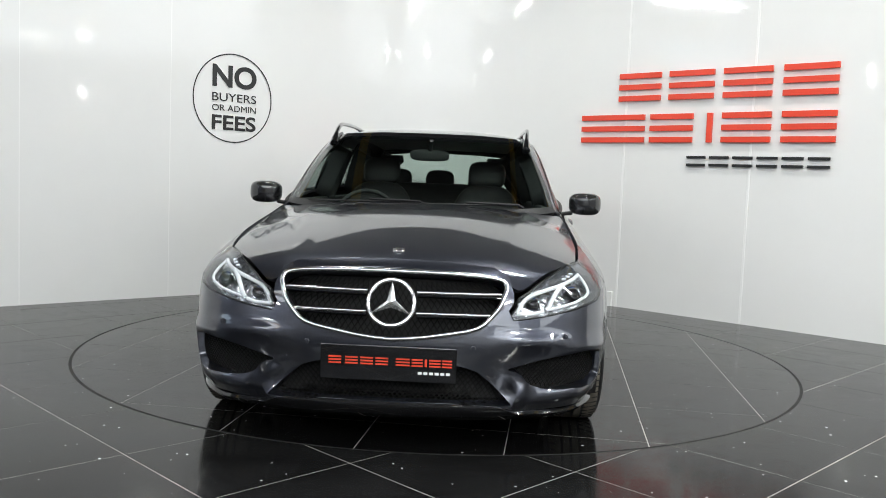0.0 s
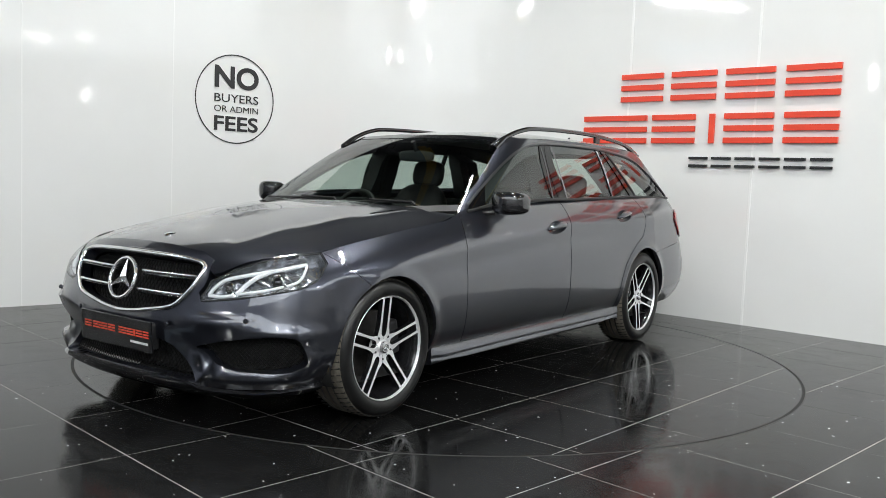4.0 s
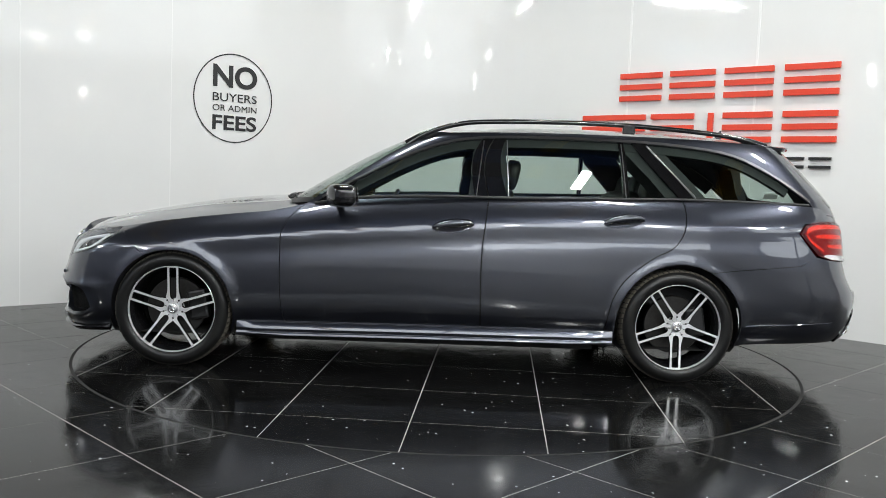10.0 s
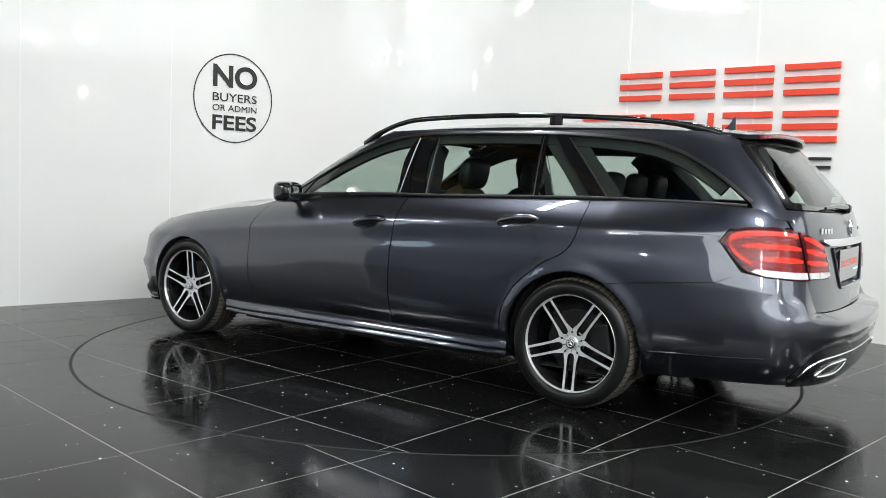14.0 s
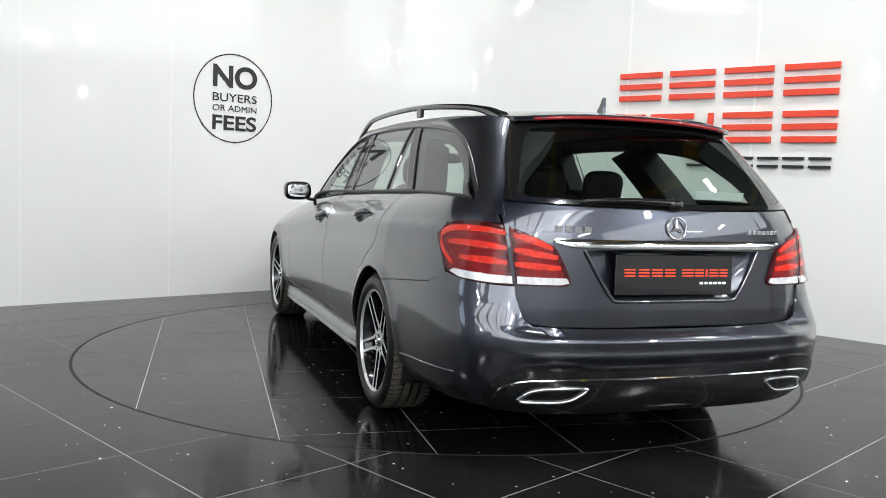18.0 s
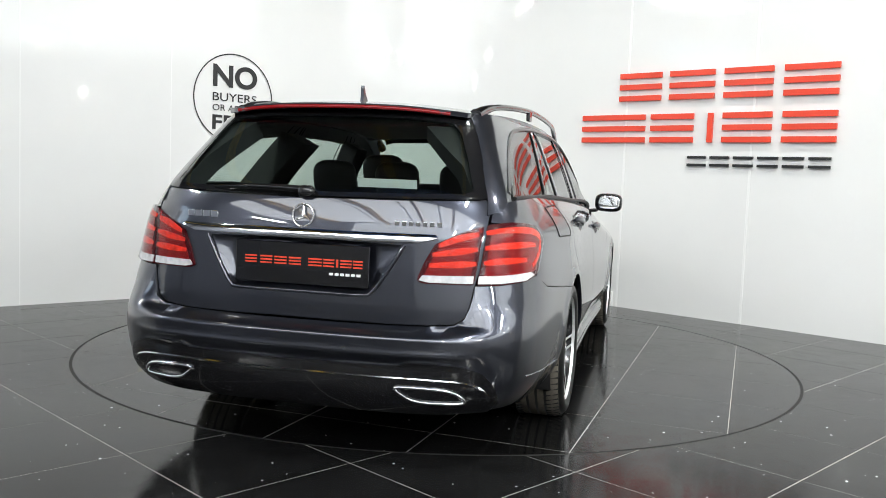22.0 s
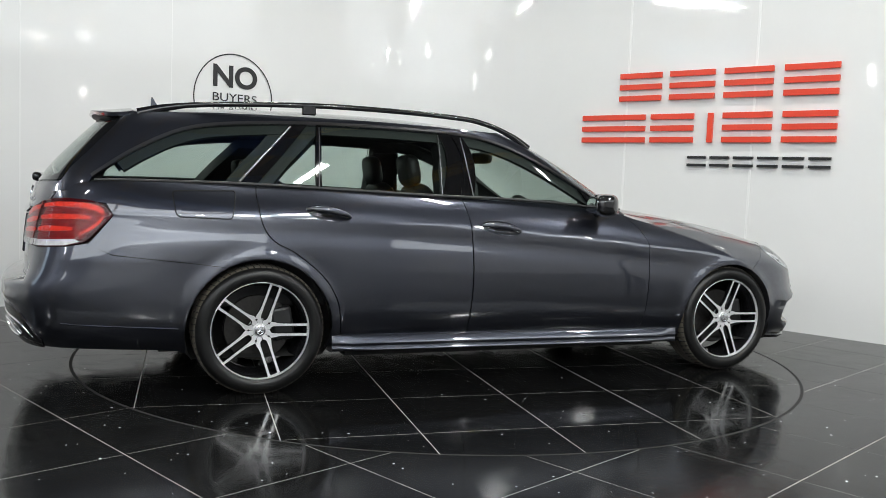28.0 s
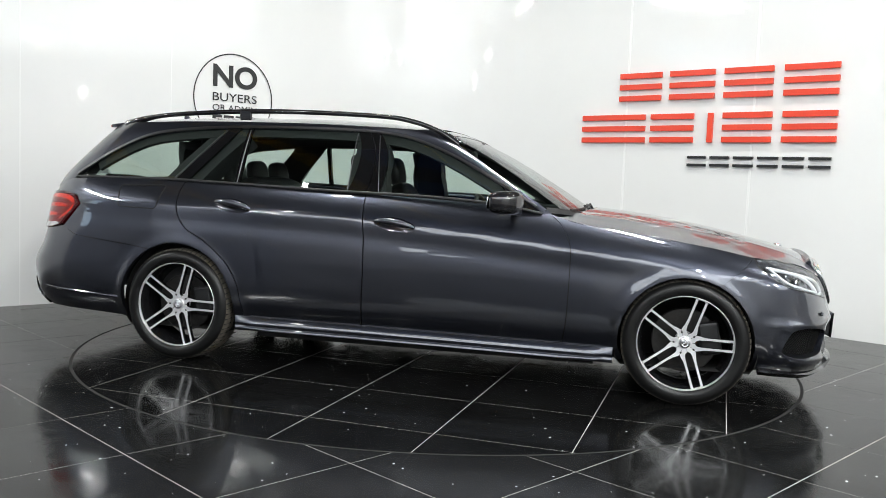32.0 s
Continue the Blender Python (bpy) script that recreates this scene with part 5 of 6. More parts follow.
def build_nose(car):
    arch_f = [p for p in AF if p[0] > 1.61]
    low = [(0.0, 0.215)] + side(LOWER, [("f", 0.3, 0.213), ("f", 0.6, 0.21), ("f", 0.78, 0.215), (1.83, 0.21)])
    edge = low + side(LOWER, arch_f) + side(LOWER, [max(p for p in AF if p[0] <= 1.61 and p[1] > 0.5)]) + side(LOWER, LAMP_LOW)
    edge += side(LOWER, [("f", 0.465, 0.60), ("f", 0.485, 0.665), ("f", 0.46, 0.735), ("f", 0.40, 0.765), ("f", 0.2, 0.783)]) + [(0.0, 0.787)]
    grille_l = side(LOWER, [("f", 0.10, 0.487), ("f", 0.20, 0.502), ("f", 0.34, 0.530), ("f", 0.402, 0.582), ("f", 0.440, 0.643), ("f", 0.452, 0.682), ("f", 0.445, 0.705), ("f", 0.41, 0.720), ("f", 0.33, 0.730), ("f", 0.2, 0.736)])
    grille = spline([(0.0, 0.479)] + grille_l + [(0.0, 0.738)], 3)
    grille = across(grille)
    intake = across([(0.0, 0.234)] + side(LOWER, [("f", 0.25, 0.233), ("f", 0.44, 0.228), ("f", 0.485, 0.230), ("f", 0.46, 0.258), ("f", 0.408, 0.308), ("f", 0.35, 0.356), ("f", 0.30, 0.374), ("f", 0.25, 0.383)]) + [(0.0, 0.387)])
    fog = rounded(side(LOWER, [("f", 0.46, 0.366), ("f", 0.53, 0.388), ("f", 0.61, 0.408), ("f", 0.71, 0.426), ("f", 0.80, 0.438), ("f", 0.852, 0.425), ("f", 0.866, 0.36), ("f", 0.862, 0.308), ("f", 0.81, 0.276), ("f", 0.62, 0.284), ("f", 0.555, 0.306), ("f", 0.52, 0.352)]), 1)

    def wing(a, b, p):
        # blade over the outer intakes, hollow round the plate, lip at the foot
        ay, z = np.abs(p[..., 1]), p[..., 2]
        r = 0.018 * np.exp(-((z - (0.475 - 0.10 * np.abs(ay - 0.55))) / 0.03) ** 2) * np.clip((ay - 0.35) / 0.15, 0, 1)
        r = (r + 0.02 * np.exp(-((z - 0.225) / 0.018) ** 2)) * np.clip((p[..., 0] - 1.78) / 0.2, 0, 1)
        r = r + 0.016 * np.exp(-((z - (0.262 + 0.5 * np.clip(0.58 - ay, 0, 0.2))) / 0.022) ** 2) * np.clip((ay - 0.40) / 0.08, 0, 1) * np.clip((p[..., 0] - 1.78) / 0.2, 0, 1)
        return r - 0.006 * np.exp(-((ay - 0.42) / 0.10) ** 2) * np.exp(-((z - 0.36) / 0.07) ** 2)
    part("front_bumper", skin(LOWER, across(edge), PAINT, [grille, intake, fog, mirror(fog)], step=0.04, depth=0.05, gap=0.0008, name="front_bumper", relief=wing), PAINT, car)
    for name, lp, pitch in (("lower_intake", intake, 0.022), ("fog_intake", fog, 0.02), ("fog_intake", mirror(fog), 0.02)):
        back = part(name, skin(LOWER, shrunk(dense(lp, 0.04), -0.01), SHADOW_BLACK, lift=-0.055, depth=0, gap=0, name=name), SHADOW_BLACK, car)
        wire_mesh(LOWER, lp, pitch, MESH_BLACK, back, -0.03, "intake_mesh", 0.0022)
    # splitter lip
    lip = across([(0.0, 0.233)] + side(LOWER, [("f", 0.3, 0.232), ("f", 0.44, 0.227), ("f", 0.50, 0.212), ("f", 0.7, 0.205), (1.95, 0.215), (1.80, 0.222), (1.80, 0.205), (1.95, 0.195), ("f", 0.7, 0.186), ("f", 0.4, 0.182)]) + [(0.0, 0.182)])
    part("splitter", skin(LOWER, lip, GLOSS_BLACK, lift=0.03, depth=0.06, gap=0, name="splitter"), GLOSS_BLACK, car, "gloss black front splitter")
    # grille
    g = new("grille")
    g.parent = car
    part("grille_back", skin(LOWER, shrunk(dense(grille, 0.04), -0.01), SHADOW_BLACK, lift=-0.075, depth=0, gap=0, name="grille_back"), SHADOW_BLACK, g)
    wire_mesh(LOWER, grille, 0.026, MESH_BLACK, g, -0.06, "grille_mesh", 0.0022, 0.6)
    bm = bmesh.new()
    tube(bm, ribbon(LOWER, dense(grille, 0.03), 0.004), 0.0105, 8, True)
    part("grille_surround", to_mesh(bm, "grille_surround", SATIN_CHROME, 50), SATIN_CHROME, g, "chrome surround")
    for sgn in (1, -1):
        for z, y1 in ((0.658, 0.435), (0.578, 0.40)):
            path = [(LOWER.s_y(0.10 + (y1 - 0.10) * k / 10, z) * sgn, z) for k in range(11)]
            lou = bmesh.new()
            tube(lou, ribbon(LOWER, path, -0.022), 0.022, 10, flat=0.55)
            blade = part("louvre", to_mesh(lou, "louvre", GLOSS_BLACK, 50), GLOSS_BLACK, g)
            lou = bmesh.new()
            tube(lou, ribbon(LOWER, [(s, zz + 0.004) for s, zz in path], 0.001), 0.0065, 8)
            part("louvre_strip", to_mesh(lou, "louvre_strip", SATIN_CHROME, 50), SATIN_CHROME, blade, "chrome strip")
    bm = bmesh.new()
    star(bm, Vector((2.225, 0, 0.622)), Vector((0, 1, 0)), Vector((-0.28, 0, 0.96)), Vector((0.96, 0, 0.28)), 0.098, 0.016)
    part("grille_star", to_mesh(bm, "grille_star", BRIGHT, 30), BRIGHT, g, "chrome ring with three arms")
    bm = bmesh.new()
    lathe(bm, [(0.0005, 0.006), (0.018, 0.0055), (0.026, 0.002), (0.027, -0.004)], 28, "Z")
    part("bonnet_badge", to_mesh(bm, "bonnet_badge", CHROME, 30), CHROME, car, "small round chrome badge").matrix_basis = pose(1.98, 0, float(HOOD.height(np.array(1.98), np.array(0.0))) + 0.003, 0, 12, 0)
    plate(car, (2.258, 0, 0.386), 1, 3, "front_plate", "black plate with plain red and white bars", 0.535, 0.14)
    bm = bmesh.new()
    box(bm, (0.05, 0.50, 0.12), (2.228, 0, 0.386), bevel=0.01)
    part("plate_holder", bm, SATIN_BLACK, car)
    for y in (0.70, 0.33):
        for sgn in (1, -1):
            c = LOWER.at(np.array(LOWER.s_y(y, 0.50 if y > 0.5 else 0.455) * sgn), np.array(0.50 if y > 0.5 else 0.455))
            bm = bmesh.new()
            lathe(bm, [(0.0005, 0.006), (0.009, 0.005), (0.011, -0.004)], 16, "X")
            part("parking_sensor", bm, PAINT, car).matrix_basis = Matrix.Translation(Vector(c) + Vector((0.012, 0, 0)))


def build_headlamps(car):
    loop = side(LOWER, LAMP_LOW) + side(LOWER, LAMP_TOP)
    for sgn in (1, -1):
        def at(s, z, d):
            return Vector(LOWER.at(np.array(s * sgn), np.array(z)) + d * normals(LOWER, np.array(s * sgn), np.array(z)))
        lp = loop if sgn > 0 else mirror(loop)
        lamp = new("headlamp")
        lamp.parent = car
        part("bowl", skin(LOWER, lp, LAMP_BOWL, lift=-0.055, depth=-0.05, gap=0.003, step=0.03, name="bowl",
                          relief=lambda a, b, p: 0.006 * np.sin(p[..., 1] * 90)), LAMP_BOWL, lamp, "silver reflector bowl")
        part("lens", skin(LOWER, lp, CLEAR, lift=0.0, depth=0.004, gap=0.002, step=0.03, name="lens"), CLEAR, lamp, "clear lens")
        bm = bmesh.new()
        tube(bm, ribbon(LOWER, dense(shrunk(dense(lp, 0.03), 0.004), 0.03), -0.005), 0.0035, 6, True)
        part("lamp_rim", to_mesh(bm, "lamp_rim", SATIN_BLACK, 50), SATIN_BLACK, lamp)
        # two light guides, each a bent brow with a foot along the lamp's lower edge
        s0, s1 = LOWER.s_y(0.485, 0.57), LOWER.s_x(1.765, 0.775)

        def uz(u, z):
            return s0 + (s1 - s0) * u, z
        for pts, r in (([(0.03, 0.594), (0.07, 0.628), (0.19, 0.664), (0.39, 0.69), (0.64, 0.716), (0.89, 0.744)], 0.0085), ([(0.03, 0.592), (0.15, 0.592), (0.25, 0.601)], 0.008),
                       ([(0.27, 0.606), (0.34, 0.645), (0.47, 0.684), (0.62, 0.714)], 0.010), ([(0.27, 0.606), (0.49, 0.63), (0.65, 0.654)], 0.006), ([(0.89, 0.742), (0.84, 0.71), (0.77, 0.676), (0.67, 0.655)], 0.006)):
            bm = bmesh.new()
            tube(bm, [at(s, z, -0.024) for s, z in spline([uz(*p) for p in pts], 6)], r, 8)
            part("light_guide", to_mesh(bm, "light_guide", LED_WHITE, 50), LED_WHITE, lamp, "white curved light guide")
        for u, z, r in ((0.62, 0.68, 0.034), (0.19, 0.636, 0.026)):
            s, z = uz(u, z)
            bm = bmesh.new()
            lathe(bm, [(0.0005, r * 0.75), (r * 0.5, r * 0.62), (r * 0.85, r * 0.25), (r * 0.9, -0.01)], 28, "X")
            q = part("projector", to_mesh(bm, "projector", GLOSS_BLACK, 50), GLOSS_BLACK, lamp, "dark round projector")
            q.matrix_basis = Matrix.Translation(at(s, z, -0.045))
            bm = bmesh.new()
            tube(bm, [(0.0, r * math.cos(k * math.tau / 28), r * math.sin(k * math.tau / 28)) for k in range(28)], 0.005, 6, True)
            part("projector_ring", to_mesh(bm, "projector_ring", CHROME, 50), CHROME, q)
        for k in range(3):
            s, z = uz(0.74 + 0.07 * k, 0.743 + 0.008 * k)
            bm = bmesh.new()
            box(bm, (0.02, 0.022, 0.012), bevel=0.003)
            part("led_cell", bm, BRIGHT, lamp).matrix_basis = Matrix.Translation(at(s, z, -0.04))


def build_tail(car):
    arch_r = [p for p in AR if p[0] < -1.437 and p[1] < 0.64][::-1]
    low = [(LOWER.end, 0.25)] + side(LOWER, [("r", 0.3, 0.25), ("r", 0.7, 0.245), (-2.3, 0.245), (-2.0, 0.235), (-1.84, 0.225)])
    up = side(LOWER, arch_r) + side(LOWER, [(-1.605, 0.645), (-1.75, 0.662), (-2.13, 0.70)]) + side(LOWER, TAIL_LOW) + side(LOWER, GATE_EDGE[1:]) + [(LOWER.end, 0.563)]
    loop = low + up

    part("rear_bumper", tail_mesh(LOWER, loop, PAINT, depth=0.03, gap=0.0016, step=0.02, name="rear_bumper"), PAINT, car)
    gate = [(GATE.end, 0.566)] + side(GATE, GATE_EDGE[::-1]) + side(GATE, [("r", 0.69, 0.80), ("r", 0.695, 0.95), ("r", 0.70, 1.0)]) + side(GATE, [("r", 0.685, 1.040), ("r", 0.4, 1.030)]) + [(GATE.end, 1.026)]
    gate_nook = [(GATE.end, 0.668)] + side(GATE, [("r", 0.25, 0.668), ("r", 0.29, 0.68), ("r", 0.33, 0.735), ("r", 0.405, 0.862), ("r", 0.2, 0.868)]) + [(GATE.end, 0.87)]
    tg = part("tailgate", tail_mesh(GATE, gate, PAINT, hole=gate_nook, depth=0.03, name="tailgate"), PAINT, car)
    nook = [(LOWER.end, 0.668)] + side(LOWER, [("r", 0.25, 0.668), ("r", 0.29, 0.68), ("r", 0.33, 0.735), ("r", 0.405, 0.862), ("r", 0.2, 0.868)]) + [(LOWER.end, 0.87)]
    floor_in = [(LOWER.end, 0.69)] + side(LOWER, [("r", 0.25, 0.69), ("r", 0.278, 0.70), ("r", 0.292, 0.75), ("r", 0.305, 0.85), ("r", 0.2, 0.855)]) + [(LOWER.end, 0.855)]
    part("plate_recess", recess_mesh(nook, floor_in, 0.034), PAINT, tg)
    bm = bmesh.new()
    edge_line = ribbon(LOWER, spline(nook[:5], 5), 0.002)
    tube(bm, [Vector((p.x, -p.y, p.z)) for p in edge_line[::-1]] + edge_line, 0.0075, 10)
    part("recess_edge", to_mesh(bm, "recess_edge", PAINT, 50), PAINT, tg, "rolled edge round the plate recess")
    strip = [(LOWER.end, 0.868)] + side(LOWER, [("r", 0.30, 0.869), ("r", 0.46, 0.874), ("r", 0.525, 0.893), ("r", 0.515, 0.905), ("r", 0.3, 0.904)]) + [(LOWER.end, 0.904)]
    part("chrome_strip", tail_mesh(LOWER, strip, CHROME, lift=0.006, depth=0.01, gap=0, step=0.012, name="chrome_strip", relief=lambda a, b, p: 0.010 * np.cos((p[..., 2] - 0.880) * 50)), CHROME, tg, "broad chrome strip over the plate")
    plate(tg, (-2.535, 0, 0.77), -1, -1.6, "rear_plate", "black plate with plain red and white bars", 0.55, 0.158)
    bm = bmesh.new()
    star(bm, Vector((-2.531, 0, 0.955)), Vector((0, -1, 0)), Vector((0.1, 0, 1)), Vector((-1, 0, 0.1)), 0.046, 0.01)
    part("tailgate_star", to_mesh(bm, "tailgate_star", BRIGHT, 30), BRIGHT, tg, "chrome ring with three arms")
    for y0, n, w in ((0.50, 4, 0.030), (-0.37, 7, 0.018)):
        for k in range(n):
            y = y0 - k * (w + 0.008)
            s, z = place_of(LOWER, ("r", y, 0.945))
            bm = bmesh.new()
            box(bm, (0.004, w, 0.026 if n == 4 else 0.016), bevel=0.001)
            c = Vector(LOWER.at(np.array(s), np.array(0.942)))
            part("badge_bar", bm, CHROME, tg, "plain chrome bar").matrix_basis = Matrix.Translation(c + Vector((-0.002, 0, 0))) @ Matrix.Rotation(-y * 0.26, 4, "Z")
    # diffuser, its bright strip and the two tail pipes
    dif = [(LOWER.end, 0.245)] + side(LOWER, [("r", 0.5, 0.243), ("r", 0.72, 0.248), ("r", 0.765, 0.29), ("r", 0.755, 0.36), ("r", 0.72, 0.408), ("r", 0.65, 0.436), ("r", 0.56, 0.446), ("r", 0.46, 0.446), ("r", 0.42, 0.43)]) + [(LOWER.end, 0.428)]
    part("diffuser", tail_mesh(LOWER, dif, GLOSS_BLACK, lift=0.009, depth=0.02, gap=0, step=0.02, name="diffuser"), GLOSS_BLACK, car, "gloss black rear diffuser")
    bm = bmesh.new()
    tube(bm, tail_path(LOWER, [("r", 0.735, 0.30), ("r", 0.72, 0.345), ("r", 0.66, 0.372), ("r", 0.55, 0.381), ("r", 0.4, 0.384)], 0.007, 0.384), 0.0055, 6)
    part("diffuser_strip", to_mesh(bm, "diffuser_strip", CHROME, 50), CHROME, car, "thin chrome strip")
    for sgn in (1, -1):
        pipe = rounded(side(LOWER, [("r", 0.662, 0.306), ("r", 0.61, 0.348), ("r", 0.43, 0.354), ("r", 0.405, 0.345), ("r", 0.475, 0.296), ("r", 0.64, 0.294)]), 2)
        lp = pipe if sgn > 0 else mirror(pipe)
        bm = bmesh.new()
        tube(bm, ribbon(LOWER, lp, 0.012), 0.0075, 8, True)
        p = part("tailpipe", to_mesh(bm, "tailpipe", CHROME, 50), CHROME, car, "flat chrome tailpipe trim")
        # flat black sheet standing in for the shaded hollow of the pipe
        part("tailpipe_dark", skin(LOWER, lp, SHADOW_BLACK, lift=0.008, depth=0.02, gap=0, step=0.02, name="tailpipe_dark"), SHADOW_BLACK, p)


def tail_mesh(surf, left, mat, hole=None, **kw):
    """A panel that runs over the tail's centre line, from its left half: the skin is read past its end."""
    end = surf.end

    class Past:
        @staticmethod
        def at(s, z):
            s = np.asarray(s, float)
            over = s > end
            p = surf.at(np.where(over, 2 * end - s, s), z)
            p[..., 1] = np.where(over, -p[..., 1], p[..., 1])
            return p
    loop = left + [(2 * end - s, z) for s, z in left[::-1] if abs(s - end) > 1e-6]
    holes = []
    if hole:
        holes = [hole + [(2 * end - s, z) for s, z in hole[::-1] if abs(s - end) > 1e-6]]
    return skin(Past, loop, mat, holes, **kw)


def recess_mesh(rim_left, floor_left, deep):
    """A dished recess on the tail: sloping walls from its rim in the skin to a sunk floor."""
    def whole(left, d, n):
        p = ribbon(LOWER, spline([(min(s, LOWER.end - 0.006), z) for s, z in left], n), -d)
        return p + [Vector((v.x, -v.y, v.z)) for v in p[::-1]]
    bm = bmesh.new()
    rows = []
    for k, d in ((0.0, 0.0), (0.06, 0.012), (0.5, deep * 0.7), (0.92, deep * 0.97), (1.0, deep)):
        a, b = whole(rim_left, d, 4), whole(floor_left, d, 4)
        rows.append([bm.verts.new(p.lerp(q, k)) for p, q in zip(a, b)])
    n = len(rows[0])
    for a, b in zip(rows, rows[1:]):
        for i in range(n):
            bm.faces.new((a[i], a[(i + 1) % n], b[(i + 1) % n], b[i]))
    bm.faces.new(rows[-1])
    bmesh.ops.recalc_face_normals(bm, faces=bm.faces[:])
    if rows[-1][0].link_faces[0].normal.x > 0.5:
        bmesh.ops.reverse_faces(bm, faces=bm.faces[:])
    return to_mesh(bm, "plate_recess", PAINT, 40)


def tail_path(surf, pts, lift, z_mid):
    half = spline(side(surf, pts) + [(surf.end - 0.02, z_mid)], 5)
    a = ribbon(surf, half, lift)
    return a + [Vector((p.x, -p.y, p.z)) for p in a[::-1]]


def build_tail_lamps(car):
    outer = side(LOWER, [(-2.122, 0.885), (-2.165, 0.935), (-2.23, 0.953), ("r", 0.76, 0.958), ("r", 0.688, 0.948), ("r", 0.672, 0.722)]) + side(LOWER, [("r", 0.74, 0.722), (-2.33, 0.733), (-2.245, 0.755)])
    inner = side(LOWER, [("r", 0.680, 0.944), ("r", 0.60, 0.915), ("r", 0.515, 0.872), ("r", 0.478, 0.80), ("r", 0.455, 0.735), ("r", 0.48, 0.722), ("r", 0.664, 0.722)])
    for sgn in (1, -1):
        for name, loop, whites, bars in (("tail_lamp", outer, [("r", 0.677, 0.757), ("r", 0.74, 0.758), (-2.29, 0.768), (-2.27, 0.757), (-2.33, 0.738), ("r", 0.74, 0.729), ("r", 0.677, 0.729)],
                                         [[("r", 0.69, 0.915), ("r", 0.75, 0.925), (-2.26, 0.924), (-2.195, 0.912), (-2.165, 0.885), (-2.20, 0.835), (-2.27, 0.79)], [("r", 0.69, 0.86), ("r", 0.75, 0.868), (-2.28, 0.872), (-2.22, 0.868)], [("r", 0.69, 0.805), ("r", 0.75, 0.812), (-2.30, 0.815)]]),
                                        ("gate_lamp", inner, [("r", 0.478, 0.755), ("r", 0.66, 0.757), ("r", 0.66, 0.729), ("r", 0.50, 0.729), ("r", 0.466, 0.737)],
                                         [[("r", 0.53, 0.865), ("r", 0.60, 0.893), ("r", 0.665, 0.91)], [("r", 0.51, 0.832), ("r", 0.60, 0.845), ("r", 0.665, 0.856)], [("r", 0.50, 0.792), ("r", 0.60, 0.798), ("r", 0.665, 0.803)]])):
            loop = rounded(dense(loop, 0.035), 2)
            lp = loop if sgn > 0 else mirror(loop)
            lamp = part(name, skin(LOWER, lp, RED_DARK, lift=0.008, depth=0.03, gap=0.002, step=0.03, name=name), RED_DARK, car, "red and white lens with a dark red rim")
            core = shrunk(dense(lp, 0.03), 0.021)
            part("red_panel", skin(LOWER, core, RED_LENS, lift=0.0095, depth=0.004, gap=0, step=0.03, name="red_panel", relief=lambda a, b, p: 0.0012 * np.sin(p[..., 2] * 130)), RED_LENS, lamp)
            wl = side(LOWER, whites)
            wl = wl if sgn > 0 else mirror(wl)
            part("reversing_panel", skin(LOWER, wl, WHITE_LENS, lift=0.012, depth=0.006, gap=0, step=0.02, name="reversing_panel", relief=lambda a, b, p: 0.0012 * np.sin(p[..., 1] * 400)), WHITE_LENS, lamp, "white ribbed lens")
            part("lens_cover", skin(LOWER, shrunk(dense(lp, 0.03), 0.004), CLEAR, lift=0.0145, depth=0.003, gap=0, step=0.03, name="lens_cover"), CLEAR, lamp, "clear outer lens")
            for b in bars:
                mid = spline(side(LOWER, b), 5)
                n = len(mid) - 1
                half = [0.004 + 0.0085 * math.sin(math.pi * (0.12 + 0.76 * i / n)) for i in range(n + 1)]
                bl = [(s, z - h) for (s, z), h in zip(mid, half)] + [(s, z + h) for (s, z), h in zip(mid[::-1], half[::-1])]
                area = sum(p[0] * q[1] - q[0] * p[1] for p, q in zip(bl, bl[1:] + bl[:1]))
                bl = bl if area > 0 else bl[::-1]
                part("light_bar", skin(LOWER, bl if sgn > 0 else mirror(bl), RED_BRIGHT, lift=0.0125, depth=0.003, gap=0, step=0.012, name="light_bar", relief=lambda a, b, p: 0.0010 * np.sin((p[..., 1] - p[..., 0]) * 420)), RED_BRIGHT, lamp, "bright red light bar")


